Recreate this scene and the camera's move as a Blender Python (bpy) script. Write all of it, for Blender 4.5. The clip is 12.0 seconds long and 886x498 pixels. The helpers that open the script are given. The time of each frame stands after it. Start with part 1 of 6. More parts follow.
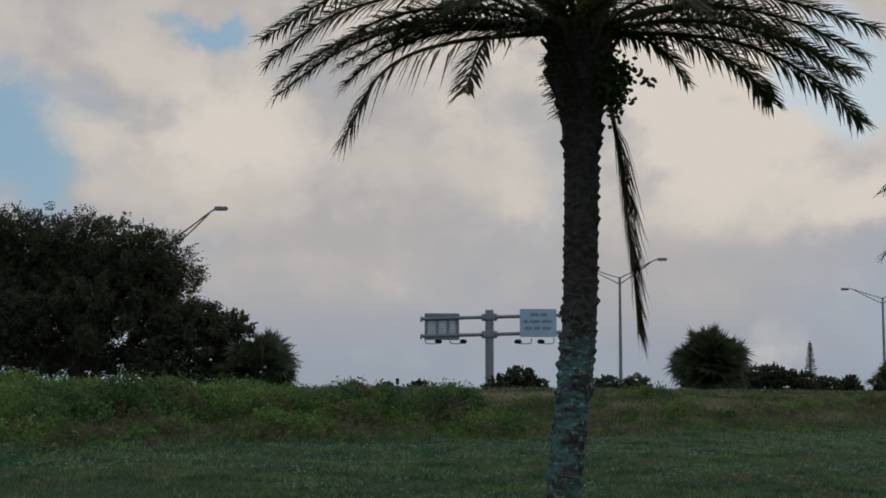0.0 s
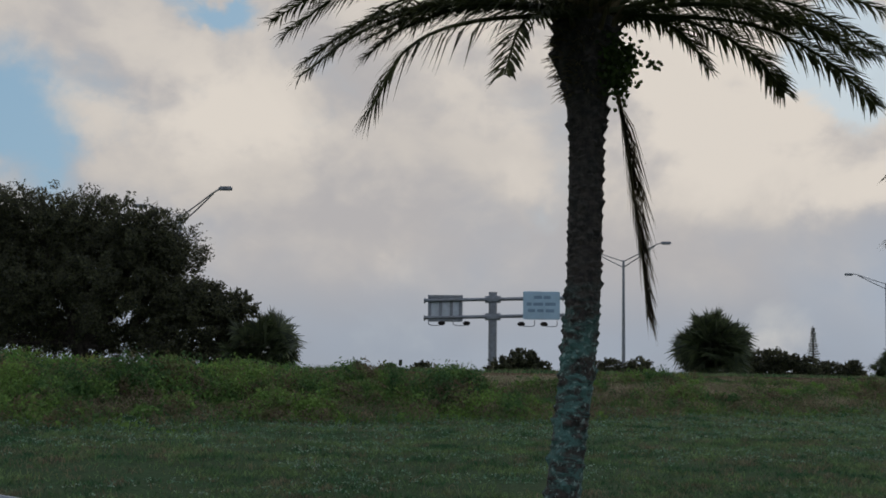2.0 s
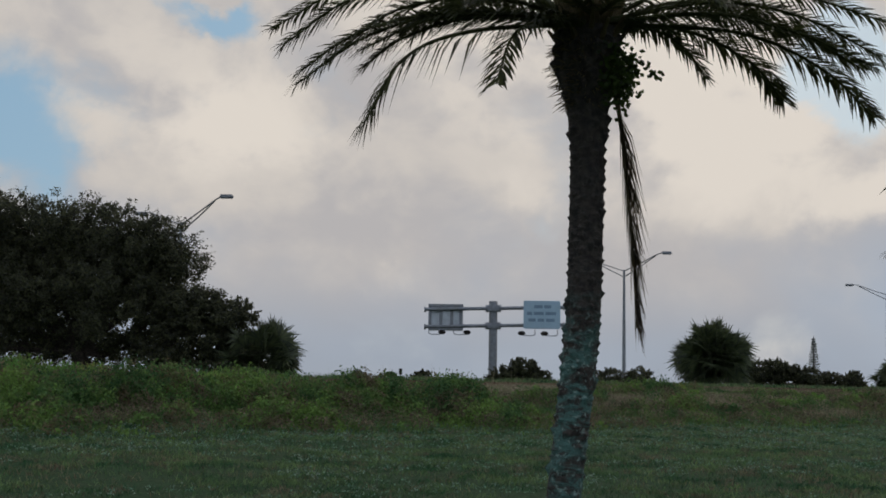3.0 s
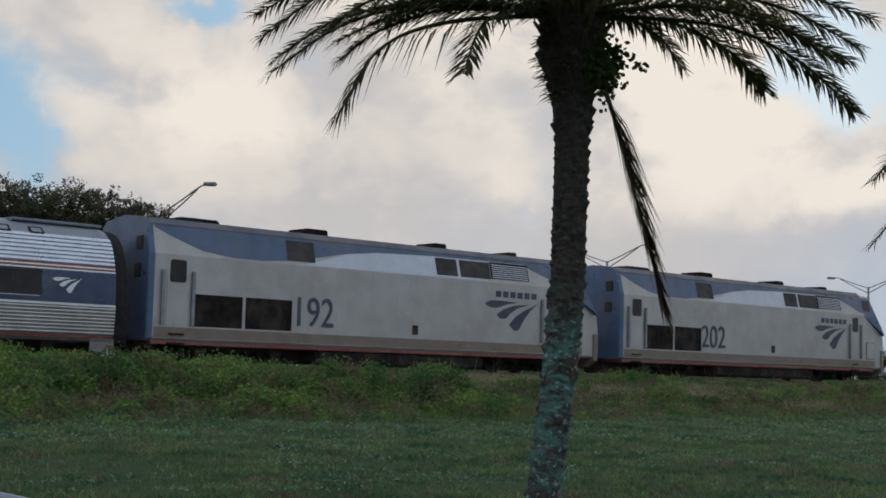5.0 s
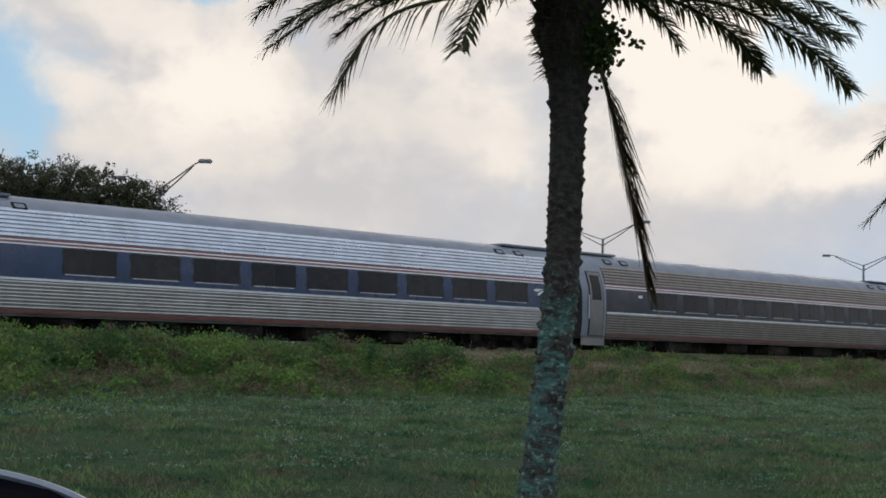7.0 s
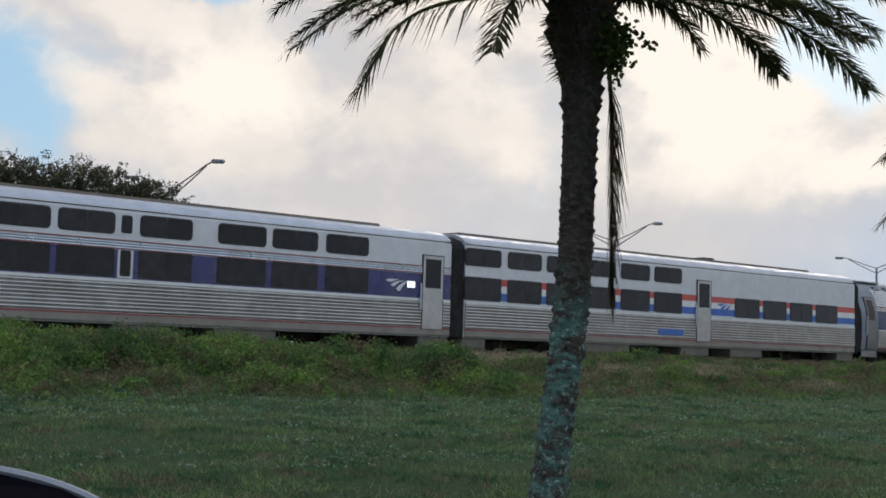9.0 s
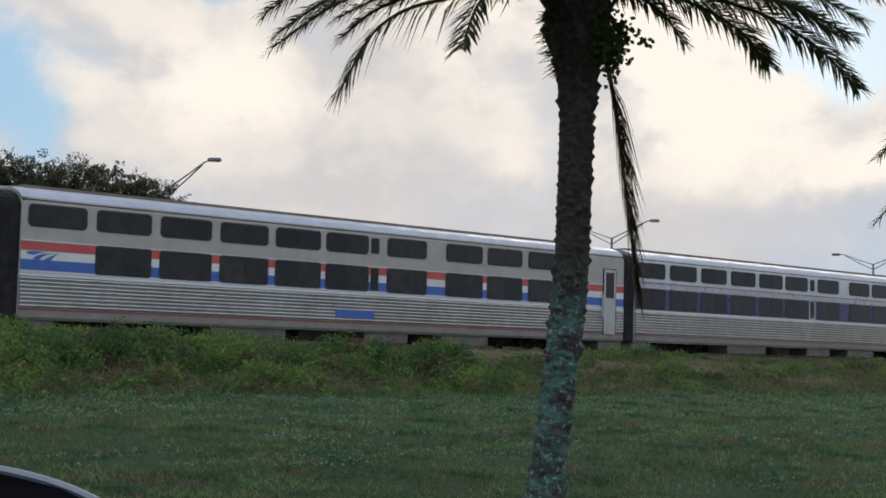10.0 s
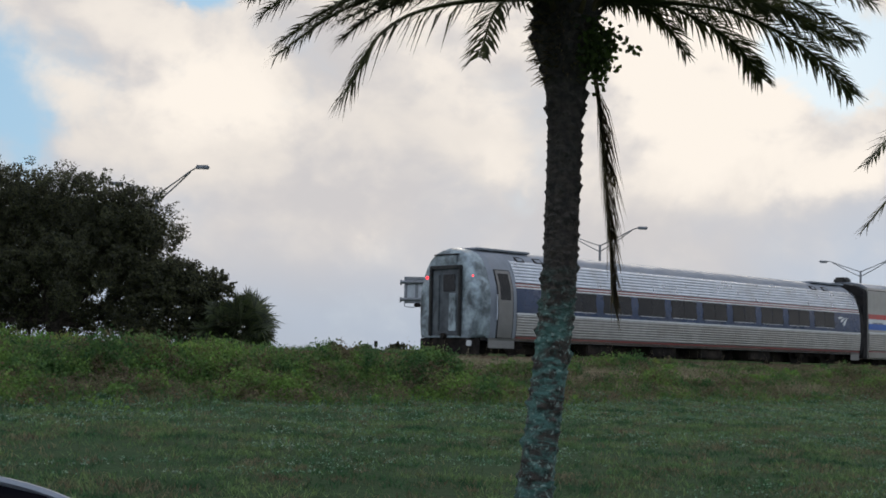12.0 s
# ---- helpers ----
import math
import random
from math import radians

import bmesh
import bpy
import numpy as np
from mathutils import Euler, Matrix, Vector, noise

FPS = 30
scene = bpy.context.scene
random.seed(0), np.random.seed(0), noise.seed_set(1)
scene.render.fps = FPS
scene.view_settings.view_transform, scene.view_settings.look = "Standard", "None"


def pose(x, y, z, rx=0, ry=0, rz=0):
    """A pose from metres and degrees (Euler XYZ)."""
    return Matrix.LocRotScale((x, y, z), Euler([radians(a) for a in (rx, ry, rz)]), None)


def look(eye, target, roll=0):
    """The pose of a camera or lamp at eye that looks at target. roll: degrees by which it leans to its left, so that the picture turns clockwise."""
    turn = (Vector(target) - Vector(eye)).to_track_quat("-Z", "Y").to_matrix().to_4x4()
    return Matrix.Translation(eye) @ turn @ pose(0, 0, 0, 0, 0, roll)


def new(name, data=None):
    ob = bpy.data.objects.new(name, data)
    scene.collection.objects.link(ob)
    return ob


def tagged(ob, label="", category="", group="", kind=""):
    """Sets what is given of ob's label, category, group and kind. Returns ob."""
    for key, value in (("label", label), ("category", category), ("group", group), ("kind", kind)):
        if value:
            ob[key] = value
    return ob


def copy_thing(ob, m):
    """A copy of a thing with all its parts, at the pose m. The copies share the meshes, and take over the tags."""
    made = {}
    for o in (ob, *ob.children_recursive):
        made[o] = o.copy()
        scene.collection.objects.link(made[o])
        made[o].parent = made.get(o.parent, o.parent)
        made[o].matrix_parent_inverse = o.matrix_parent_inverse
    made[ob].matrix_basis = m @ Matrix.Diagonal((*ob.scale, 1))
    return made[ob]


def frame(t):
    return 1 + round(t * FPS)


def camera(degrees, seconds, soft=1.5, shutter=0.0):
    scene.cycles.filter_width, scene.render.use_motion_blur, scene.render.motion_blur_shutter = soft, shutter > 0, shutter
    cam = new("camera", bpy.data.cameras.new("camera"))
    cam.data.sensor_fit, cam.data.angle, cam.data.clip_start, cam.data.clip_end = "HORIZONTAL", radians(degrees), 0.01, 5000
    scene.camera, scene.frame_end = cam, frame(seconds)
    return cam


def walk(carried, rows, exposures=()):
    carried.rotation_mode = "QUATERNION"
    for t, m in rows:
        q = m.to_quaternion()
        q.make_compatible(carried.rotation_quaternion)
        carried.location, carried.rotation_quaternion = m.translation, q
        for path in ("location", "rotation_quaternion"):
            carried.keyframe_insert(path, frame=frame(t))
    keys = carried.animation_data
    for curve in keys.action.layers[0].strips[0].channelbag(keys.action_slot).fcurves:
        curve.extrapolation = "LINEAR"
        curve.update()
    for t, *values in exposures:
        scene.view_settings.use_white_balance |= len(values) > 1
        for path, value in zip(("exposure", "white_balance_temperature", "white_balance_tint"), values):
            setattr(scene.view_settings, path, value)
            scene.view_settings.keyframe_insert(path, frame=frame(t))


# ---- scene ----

EYE = (0.0, 0.0, 1.456)
cam = camera(34.82, 12.0, soft=1.75)
TURNS = (
    (0.0, 96.03, -0.13, 0.32), (0.5, 95.73, -0.27, 0.19), (1.0, 95.60, -0.38, 0.30), (1.5, 95.36, -0.54, 0.45), (2.0, 95.29, -0.64, 0.43), (2.5, 95.29, -0.75, 0.42), (2.7, 95.68, -0.80, 0.43),
    (4.5, 95.26, -1.36, 0.13), (5.0, 95.25, -1.31, -0.28), (5.5, 95.09, -1.46, -0.35), (6.0, 94.70, -1.36, -0.43), (6.5, 94.26, -1.32, -0.45), (8.5, 94.72, -1.45, -0.42), (9.0, 94.36, -1.58, 0.01),
    (9.5, 94.22, -1.47, -0.11), (10.0, 94.27, -1.39, -0.10), (10.5, 94.31, -1.29, -0.19), (11.0, 94.43, -1.36, -0.38), (11.5, 94.49, -1.28, -0.52), (12.0, 94.58, -1.33, -0.57))
walk(cam, [(t, pose(*EYE, rx, ry, rz)) for t, rx, ry, rz in TURNS],
     exposures=((0.0, -0.34), (2.7, -0.22), (4.5, -0.10), (5.0, 0.05), (6.0, 0.18), (9.0, 0.30), (12.0, 0.24)))

# ---- sky and light ----
SUN_AZ, SUN_EL = radians(13), radians(17)
world = bpy.data.worlds.new("sky")
scene.world = world
world.use_nodes = True


class Nodes:
    """Short hand for building a node tree."""

    def __init__(self, tree):
        self.tree = tree
        tree.nodes.clear()

    def add(self, kind):
        return self.tree.nodes.new(kind)

    def put(self, socket, value):
        if isinstance(value, bpy.types.NodeSocket):
            self.tree.links.new(value, socket)
        elif isinstance(value, (tuple, list)) and len(value) == 3 and socket.type == "RGBA":
            socket.default_value = (*value, 1)
        else:
            socket.default_value = value

    def math(self, op, a, b=0.0, c=0.0):
        node = self.add("ShaderNodeMath")
        node.operation = op
        for socket, value in zip(node.inputs, (a, b, c)):
            self.put(socket, value)
        return node.outputs[0]

    def noise(self, vector, scale, detail=4.0, rough=0.5, distortion=0.0):
        node = self.add("ShaderNodeTexNoise")
        if vector is not None:
            self.put(node.inputs["Vector"], vector)
        for key, value in (("Scale", scale), ("Detail", detail), ("Roughness", rough), ("Distortion", distortion)):
            node.inputs[key].default_value = value
        return node.outputs["Fac"]

    def step(self, value, low, high, a=0.0, b=1.0):
        node = self.add("ShaderNodeMapRange")
        node.interpolation_type = "SMOOTHSTEP"
        for socket, v in zip(node.inputs, (value, low, high, a, b)):
            self.put(socket, v)
        return node.outputs[0]

    def mix(self, fac, a, b, blend="MIX"):
        node = self.add("ShaderNodeMix")
        node.data_type, node.blend_type = "RGBA", blend
        self.put(node.inputs[0], fac)
        self.put(node.inputs[6], a)
        self.put(node.inputs[7], b)
        return node.outputs[2]


n = Nodes(world.node_tree)
where = n.add("ShaderNodeTexCoord").outputs["Generated"]
split = n.add("ShaderNodeSeparateXYZ")
n.put(split.inputs[0], where)
sx, sy, sz = split.outputs


def ragged(a, scale, amount, offset):
    """A direction's part, pushed about by turbulence so that soft regions get billowing edges."""
    return n.math("ADD", a, n.math("MULTIPLY", n.math("SUBTRACT", n.noise(moved(offset), scale, 7.0, 0.58, 0.3), 0.5), amount))


def moved(offset):
    node = n.add("ShaderNodeVectorMath")
    node.operation = "ADD"
    n.put(node.inputs[0], where)
    node.inputs[1].default_value = (offset, offset * 0.7, offset * 1.3)
    return node.outputs[0]


wx, wz = ragged(sx, 9.0, 0.16, 3.1), ragged(sz, 9.0, 0.12, 7.7)


def blob(x, z, rx, rz):
    """A soft round region of the sky about the direction (x, z)."""
    a = n.math("DIVIDE", n.math("SUBTRACT", wx, x), rx)
    b = n.math("DIVIDE", n.math("SUBTRACT", wz, z), rz)
    r = n.math("ADD", n.math("MULTIPLY", a, a), n.math("MULTIPLY", b, b))
    return n.math("EXPONENT", n.math("MULTIPLY", r, -1.0))


sky = n.add("ShaderNodeTexSky")
sky.sky_type, sky.sun_disc, sky.sun_elevation, sky.sun_rotation = "NISHITA", False, SUN_EL, SUN_AZ
stretch = n.add("ShaderNodeVectorMath")
stretch.operation = "MULTIPLY"
n.put(stretch.inputs[0], where)
stretch.inputs[1].default_value = (1.0, 1.0, 1.35)
shift = n.add("ShaderNodeVectorMath")
shift.operation = "ADD"
n.put(shift.inputs[0], stretch.outputs[0])
shift.inputs[1].default_value = (0.018, 0.0, 0.032)
puffs = n.noise(stretch.outputs[0], 8.2, 8.0, 0.50, 0.25)
shadowed = n.noise(shift.outputs[0], 8.2, 8.0, 0.50, 0.25)
masses = n.noise(stretch.outputs[0], 3.3, 4.0, 0.5, 0.2)
fine = n.noise(stretch.outputs[0], 25.0, 6.0, 0.55, 0.4)
# blue gaps: three in the view, the rest of the dome broken cloud
gaps = n.math("ADD", blob(-0.300, 0.168, 0.062, 0.050), n.math("MULTIPLY", blob(0.268, 0.212, 0.033, 0.030), 1.9))
gaps = n.math("ADD", gaps, n.math("MULTIPLY", blob(-0.172, 0.262, 0.032, 0.014), 0.9))
cover = n.math("MULTIPLY_ADD", n.math("SUBTRACT", puffs, 0.5), 1.2, 0.74)
cover = n.math("MULTIPLY_ADD", n.math("SUBTRACT", masses, 0.5), 0.8, cover)
cover = n.math("MULTIPLY_ADD", n.math("SUBTRACT", fine, 0.5), 0.35, cover)
cover = n.math("SUBTRACT", cover, n.math("MULTIPLY", gaps, 0.85))
cloud = n.step(cover, 0.06, 0.62)
# lit and shaded cloud: bright cumulus high up, a grey band low down, haze at the horizon
glow = n.math("MULTIPLY", blob(0.195, 0.180, 0.085, 0.060), 1.05)
for x, z, rx, rz, much in ((-0.139, 0.175, 0.055, 0.038, 0.75), (-0.215, 0.205, 0.075, 0.045, 0.40), (0.000, 0.271, 0.26, 0.10, 0.45), (0.070, 0.215, 0.15, 0.075, 0.38),
                           (0.285, 0.140, 0.040, 0.026, 0.70), (-0.060, 0.058, 0.024, 0.014, 0.55), (0.150, 0.066, 0.034, 0.014, 0.40), (0.040, 0.135, 0.030, 0.018, 0.35),
                           (-0.060, 0.208, 0.050, 0.030, -0.30), (0.020, 0.092, 0.22, 0.016, -0.42), (0.245, 0.168, 0.022, 0.018, -0.35)):
    glow = n.math("ADD", glow, n.math("MULTIPLY", blob(x, z, rx, rz), much))
relief = n.math("MULTIPLY", n.math("SUBTRACT", puffs, shadowed), 2.8)
lit = n.math("ADD", n.math("MULTIPLY_ADD", n.step(puffs, 0.34, 0.66), 0.17, 0.10), n.math("MULTIPLY", n.step(fine, 0.35, 0.65), 0.24))
lit = n.math("ADD", lit, n.math("ADD", relief, n.math("MULTIPLY", glow, 0.56)))
lit = n.math("MULTIPLY", lit, n.step(sz, 0.03, 0.135, 0.16, 1.0))
grey = n.mix(n.step(sz, 0.016, 0.095), (0.385, 0.43, 0.505), (0.535, 0.515, 0.517))
grey = n.mix(n.math("MULTIPLY", n.step(masses, 0.44, 0.62), n.step(sz, 0.17, 0.05)), grey, (0.43, 0.49, 0.58))
cream = n.mix(n.step(glow, 0.15, 0.9), (0.69, 0.642, 0.595), (0.84, 0.772, 0.695))
clouds = n.mix(n.step(lit, 0.0, 0.90), grey, cream)
# clouds away from the low sun, behind and overhead, are cooler
cool = n.math("MAXIMUM", n.step(sy, 0.45, -0.15), n.step(sz, 0.45, 0.85))
clouds = n.mix(cool, clouds, n.mix(n.step(puffs, 0.35, 0.65), (0.48, 0.56, 0.70), (0.68, 0.76, 0.88)))
blue = n.add("ShaderNodeBackground")
n.put(blue.inputs[0], n.mix(0.88, sky.outputs[0], (2.7, 4.6, 6.4)))
blue.inputs[1].default_value = 0.10
white = n.add("ShaderNodeBackground")
n.put(white.inputs[0], clouds)
white.inputs[1].default_value = 1.0
both = n.add("ShaderNodeMixShader")
n.put(both.inputs[0], cloud)
n.put(both.inputs[1], blue.outputs[0])
n.put(both.inputs[2], white.outputs[0])
n.put(n.add("ShaderNodeOutputWorld").inputs[0], both.outputs[0])

sun = new("sun", bpy.data.lights.new("sun", "SUN"))
sun.data.energy, sun.data.angle, sun.data.color = 0.5, radians(25), (1.0, 0.9, 0.78)
sun.matrix_world = look((40 * math.sin(SUN_AZ), 40 * math.cos(SUN_AZ), 40 * math.tan(SUN_EL)), (0, 0, 0))


# ---- materials ----
def material(name, colour, rough=0.6, metal=0.0, vary=0.25, scale=6.0, grime=None, grime_scale=0.8, grime_amount=0.4,
             bump=0.0, bump_scale=40.0, random_shade=0.0, specular=0.5, per_island=0.0, streak=0.0):
    """A procedural surface: fine variation, large stains, relief, and a shade that differs from piece to piece."""
    m = bpy.data.materials.new(name)
    m.use_nodes = True
    k = Nodes(m.node_tree)
    at = k.add("ShaderNodeTexCoord").outputs["Object"]
    dark = tuple(c * (1 - vary) for c in colour)
    light = tuple(min(1.0, c * (1 + vary)) for c in colour)
    c = k.mix(k.step(k.noise(at, scale, 5.0, 0.6), 0.3, 0.7), dark, light)
    if grime:
        stain = k.step(k.noise(at, grime_scale, 4.0, 0.6, 0.4), 0.42, 0.72)
        c = k.mix(k.math("MULTIPLY", stain, grime_amount), c, grime)
    if streak:
        tall = k.add("ShaderNodeVectorMath")
        tall.operation = "MULTIPLY"
        k.put(tall.inputs[0], at)
        tall.inputs[1].default_value = (3.5, 3.5, 0.28)
        runs = k.step(k.noise(tall.outputs[0], 1.0, 5.0, 0.65), 0.46, 0.74)
        c = k.mix(k.math("MULTIPLY", runs, streak), c, DUST)
    if random_shade:
        r = k.add("ShaderNodeObjectInfo").outputs["Random"]
        c = k.mix(1.0, c, k.mix(r, (1 - random_shade,) * 3, (1 + random_shade,) * 3), "MULTIPLY")
    if per_island:
        r = k.add("ShaderNodeNewGeometry").outputs["Random Per Island"]
        c = k.mix(1.0, c, k.mix(r, (1 - per_island,) * 3, (1 + per_island, 1 + per_island, 1 - per_island * 0.4)), "MULTIPLY")
    b = k.add("ShaderNodeBsdfPrincipled")
    k.put(b.inputs["Base Color"], c)
    k.put(b.inputs["Roughness"], k.step(k.noise(at, scale * 0.7, 3.0), 0.3, 0.7, max(0.02, rough - 0.08), min(1.0, rough + 0.08)))
    b.inputs["Metallic"].default_value = metal
    b.inputs["Specular IOR Level"].default_value = specular
    if bump:
        relief = k.add("ShaderNodeBump")
        relief.inputs["Strength"].default_value = bump
        relief.inputs["Distance"].default_value = 0.02
        k.put(relief.inputs["Height"], k.noise(at, bump_scale, 5.0, 0.6))
        k.put(b.inputs["Normal"], relief.outputs[0])
    k.put(k.add("ShaderNodeOutputMaterial").inputs[0], thin_leaf(k, c, b) if per_island else b.outputs[0])
    return m


def thin_leaf(k, colour, surface):
    """Adds the light that shines through a leaf."""
    t = k.add("ShaderNodeBsdfTranslucent")
    k.put(t.inputs[0], colour)
    both = k.add("ShaderNodeMixShader")
    both.inputs[0].default_value = 0.35
    k.put(both.inputs[1], surface.outputs[0])
    k.put(both.inputs[2], t.outputs[0])
    return both.outputs[0]


def glowing(name, colour, strength):
    m = bpy.data.materials.new(name)
    m.use_nodes = True
    k = Nodes(m.node_tree)
    e = k.add("ShaderNodeEmission")
    k.put(e.inputs[0], colour)
    e.inputs[1].default_value = strength
    k.put(k.add("ShaderNodeOutputMaterial").inputs[0], e.outputs[0])
    return m


DUST = (0.20, 0.16, 0.12)
# bluer and lighter than bare steel: reflected sky is put into the colour
STEEL = material("stainless_steel", (0.54, 0.575, 0.635), 0.34, 0.85, 0.08, 3.0, DUST, 0.5, 0.22)
STEEL_DULL = material("dusty_steel", (0.43, 0.42, 0.405), 0.36, 0.85, 0.10, 3.0, DUST, 0.6, 0.30)
ROOF = material("roof_steel", (0.215, 0.235, 0.27), 0.6, 0.3, 0.10, 2.0, (0.25, 0.24, 0.23), 0.5, 0.25, 0.04, 20)
PANEL = material("silver_paint", (0.56, 0.57, 0.585), 0.40, 0.30, 0.05, 2.0, DUST, 0.5, 0.08, 0.03, 20, streak=0.09)
VAN_PANEL = material("dull_silver_paint", (0.39, 0.368, 0.335), 0.45, 0.25, 0.06, 2.0, DUST, 0.5, 0.18, 0.03, 20, streak=0.09)
VIEW_ROOF = material("bright_roof_steel", (0.42, 0.455, 0.52), 0.45, 0.6, 0.08, 2.0, DUST, 0.5, 0.12, 0.04, 20)
LOCO = material("locomotive_silver", (0.385, 0.375, 0.36), 0.40, 0.25, 0.08, 1.5, DUST, 0.45, 0.25, 0.03, 20, streak=0.09)
LOCO_LOW = material("dusty_lower_panel", (0.19, 0.155, 0.125), 0.6, 0.1, 0.15, 2.0, DUST, 0.7, 0.5, 0.05, 30, streak=0.20)
SILL = material("dull_sill_paint", (0.24, 0.22, 0.195), 0.5, 0.3, 0.12, 2.0, DUST, 0.7, 0.35, 0.04, 30)
LOCO_PALE_SHEEN = material("pale_sky_sheen", (0.47, 0.505, 0.56), 0.35, 0.2, 0.06, 2.0, DUST, 0.5, 0.15, 0.03, 20)
BLUE = material("deep_blue_paint", (0.060, 0.098, 0.175), 0.35, 0.1, 0.12, 2.0, DUST, 0.6, 0.2, 0.02, 20)
BAND = material("navy_window_band", (0.015, 0.034, 0.085), 0.30, 0.1, 0.15, 2.0, DUST, 0.6, 0.22, 0.02, 20)
VIOLET = material("indigo_window_band", (0.035, 0.035, 0.13), 0.30, 0.1, 0.15, 2.0, DUST, 0.6, 0.15, 0.02, 20)
STRIPE_RED = material("red_stripe_paint", (0.52, 0.070, 0.060), 0.42, 0.0, 0.10, 3.0, DUST, 0.6, 0.2)
STRIPE_BLUE = material("blue_stripe_paint", (0.035, 0.12, 0.42), 0.42, 0.0, 0.10, 3.0, DUST, 0.6, 0.15)
STRIPE_WHITE = material("white_stripe_paint", (0.68, 0.68, 0.67), 0.42, 0.0, 0.06, 3.0, DUST, 0.6, 0.15)
DARK_RED = material("dull_red_line", (0.21, 0.045, 0.04), 0.5, 0.0, 0.2, 4.0, DUST, 0.6, 0.4)
GLASS = material("tinted_window_glass", (0.010, 0.009, 0.009), 0.08, 0.0, 0.5, 2.5, specular=0.24, random_shade=0.6)
END_GREY = material("weathered_end_paint", (0.26, 0.31, 0.335), 0.42, 0.4, 0.45, 2.6, (0.040, 0.048, 0.052), 1.7, 0.9, 0.05, 20)
DUSTY_STEEL = material("brown_dusty_steel", (0.225, 0.205, 0.188), 0.40, 0.75, 0.10, 3.0, DUST, 0.6, 0.35)
DUSTY_BAND = material("dusty_dark_band", (0.019, 0.022, 0.032), 0.38, 0.1, 0.18, 2.0, DUST, 0.6, 0.3, 0.02, 20)
DECAL = material("dark_decal", (0.040, 0.050, 0.085), 0.5, 0.1, 0.15, 3.0, DUST, 1.0, 0.2)
SKIRT = material("dusty_skirt_paint", (0.125, 0.113, 0.10), 0.6, 0.2, 0.2, 2.0, DUST, 0.7, 0.4, 0.05, 30)
SILL_DARK = material("dark_brown_sill", (0.075, 0.058, 0.048), 0.7, 0.1, 0.3, 2.5, DUST, 0.8, 0.4, 0.05, 30)
DOOR_WARM = material("dusty_door_paint", (0.30, 0.265, 0.225), 0.5, 0.2, 0.1, 2.5, DUST, 0.8, 0.4, 0.04, 30, streak=0.20)
# dark tone carries the shade inside the last coach's door recess
DOOR_RECESS = material("shaded_door_recess", (0.055, 0.065, 0.075), 0.5, 0.2, 0.3, 3.0, (0.16, 0.18, 0.19), 1.5, 0.4, 0.04, 20)
DOOR_STEEL = material("brushed_door_steel", (0.19, 0.183, 0.175), 0.5, 0.35, 0.08, 3.0, DUST, 0.6, 0.25, 0.04, 30)
ROOF_DARK = material("dark_roof_paint", (0.045, 0.055, 0.075), 0.5, 0.1, 0.2, 2.0, DUST, 0.6, 0.3)
RUBBER = material("black_rubber", (0.018, 0.018, 0.019), 0.7, 0.0, 0.3, 8.0, DUST, 1.0, 0.15, 0.1, 60)
UNDER = material("grimy_underframe", (0.018, 0.015, 0.014), 0.85, 0.0, 0.35, 5.0, DUST, 1.2, 0.22, 0.2, 30, specular=0.1)
GANGWAY = material("black_gangway_rubber", (0.022, 0.021, 0.022), 0.85, 0.0, 0.3, 4.0, DUST, 0.8, 0.08, specular=0.1)
GREY_METAL = material("grey_galvanised_metal", (0.22, 0.23, 0.25), 0.5, 0.4, 0.15, 4.0, DUST, 1.0, 0.25, 0.05, 40)
SIGN_FACE = material("pale_sign_face", (0.34, 0.47, 0.56), 0.5, 0.0, 0.05, 2.0)
SIGN_TEXT = material("faded_sign_writing", (0.17, 0.25, 0.33), 0.6, 0.0, 0.1, 3.0)
SIGN_BACK = material("sign_back_aluminium", (0.52, 0.55, 0.58), 0.45, 0.5, 0.12, 3.0)
BARK = material("oak_bark", (0.05, 0.04, 0.032), 0.9, 0.0, 0.4, 8.0, bump=0.6, bump_scale=18, specular=0.2)
OAK_LEAF = material("dark_oak_leaves", (0.070, 0.072, 0.058), 0.6, 0.0, 0.3, 1.5, per_island=0.45, specular=0.2)
SABAL_LEAF = material("cabbage_palm_leaves", (0.060, 0.074, 0.050), 0.42, 0.0, 0.3, 2.0, per_island=0.4, specular=0.45)
FROND = material("palm_frond_green", (0.052, 0.056, 0.028), 0.55, 0.0, 0.3, 3.0, per_island=0.4, specular=0.2)
DRY_FROND = material("dry_palm_frond", (0.125, 0.098, 0.066), 0.7, 0.0, 0.35, 4.0, per_island=0.35, specular=0.2)
VINE = material("vine_leaves", (0.036, 0.058, 0.016), 0.5, 0.0, 0.35, 5.0, per_island=0.5, specular=0.2)
BALLAST = material("grey_ballast", (0.22, 0.21, 0.19), 0.9, 0.0, 0.5, 18.0, bump=0.8, bump_scale=22)
RAIL = material("rusty_rail", (0.14, 0.08, 0.05), 0.6, 0.6, 0.3, 6.0)
CAR_BLACK = material("black_car_paint", (0.004, 0.004, 0.006), 0.6, 0.0, 0.2, 3.0, DUST, 2.0, 0.02, specular=0.0)
RIM_AND_GLINT = material("bright_rim_and_glint", (0.23, 0.25, 0.29), 0.4, 0.3, 0.05, 6.0)
LIT_WHITE = glowing("lit_white_sign", (0.85, 0.92, 1.0), 1.1)
TAIL_RED = glowing("red_marker_light", (1.0, 0.025, 0.03), 3.5)


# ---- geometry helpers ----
HEIGHT = 1.0        # factor on the heights of what is being built, set to fit the view

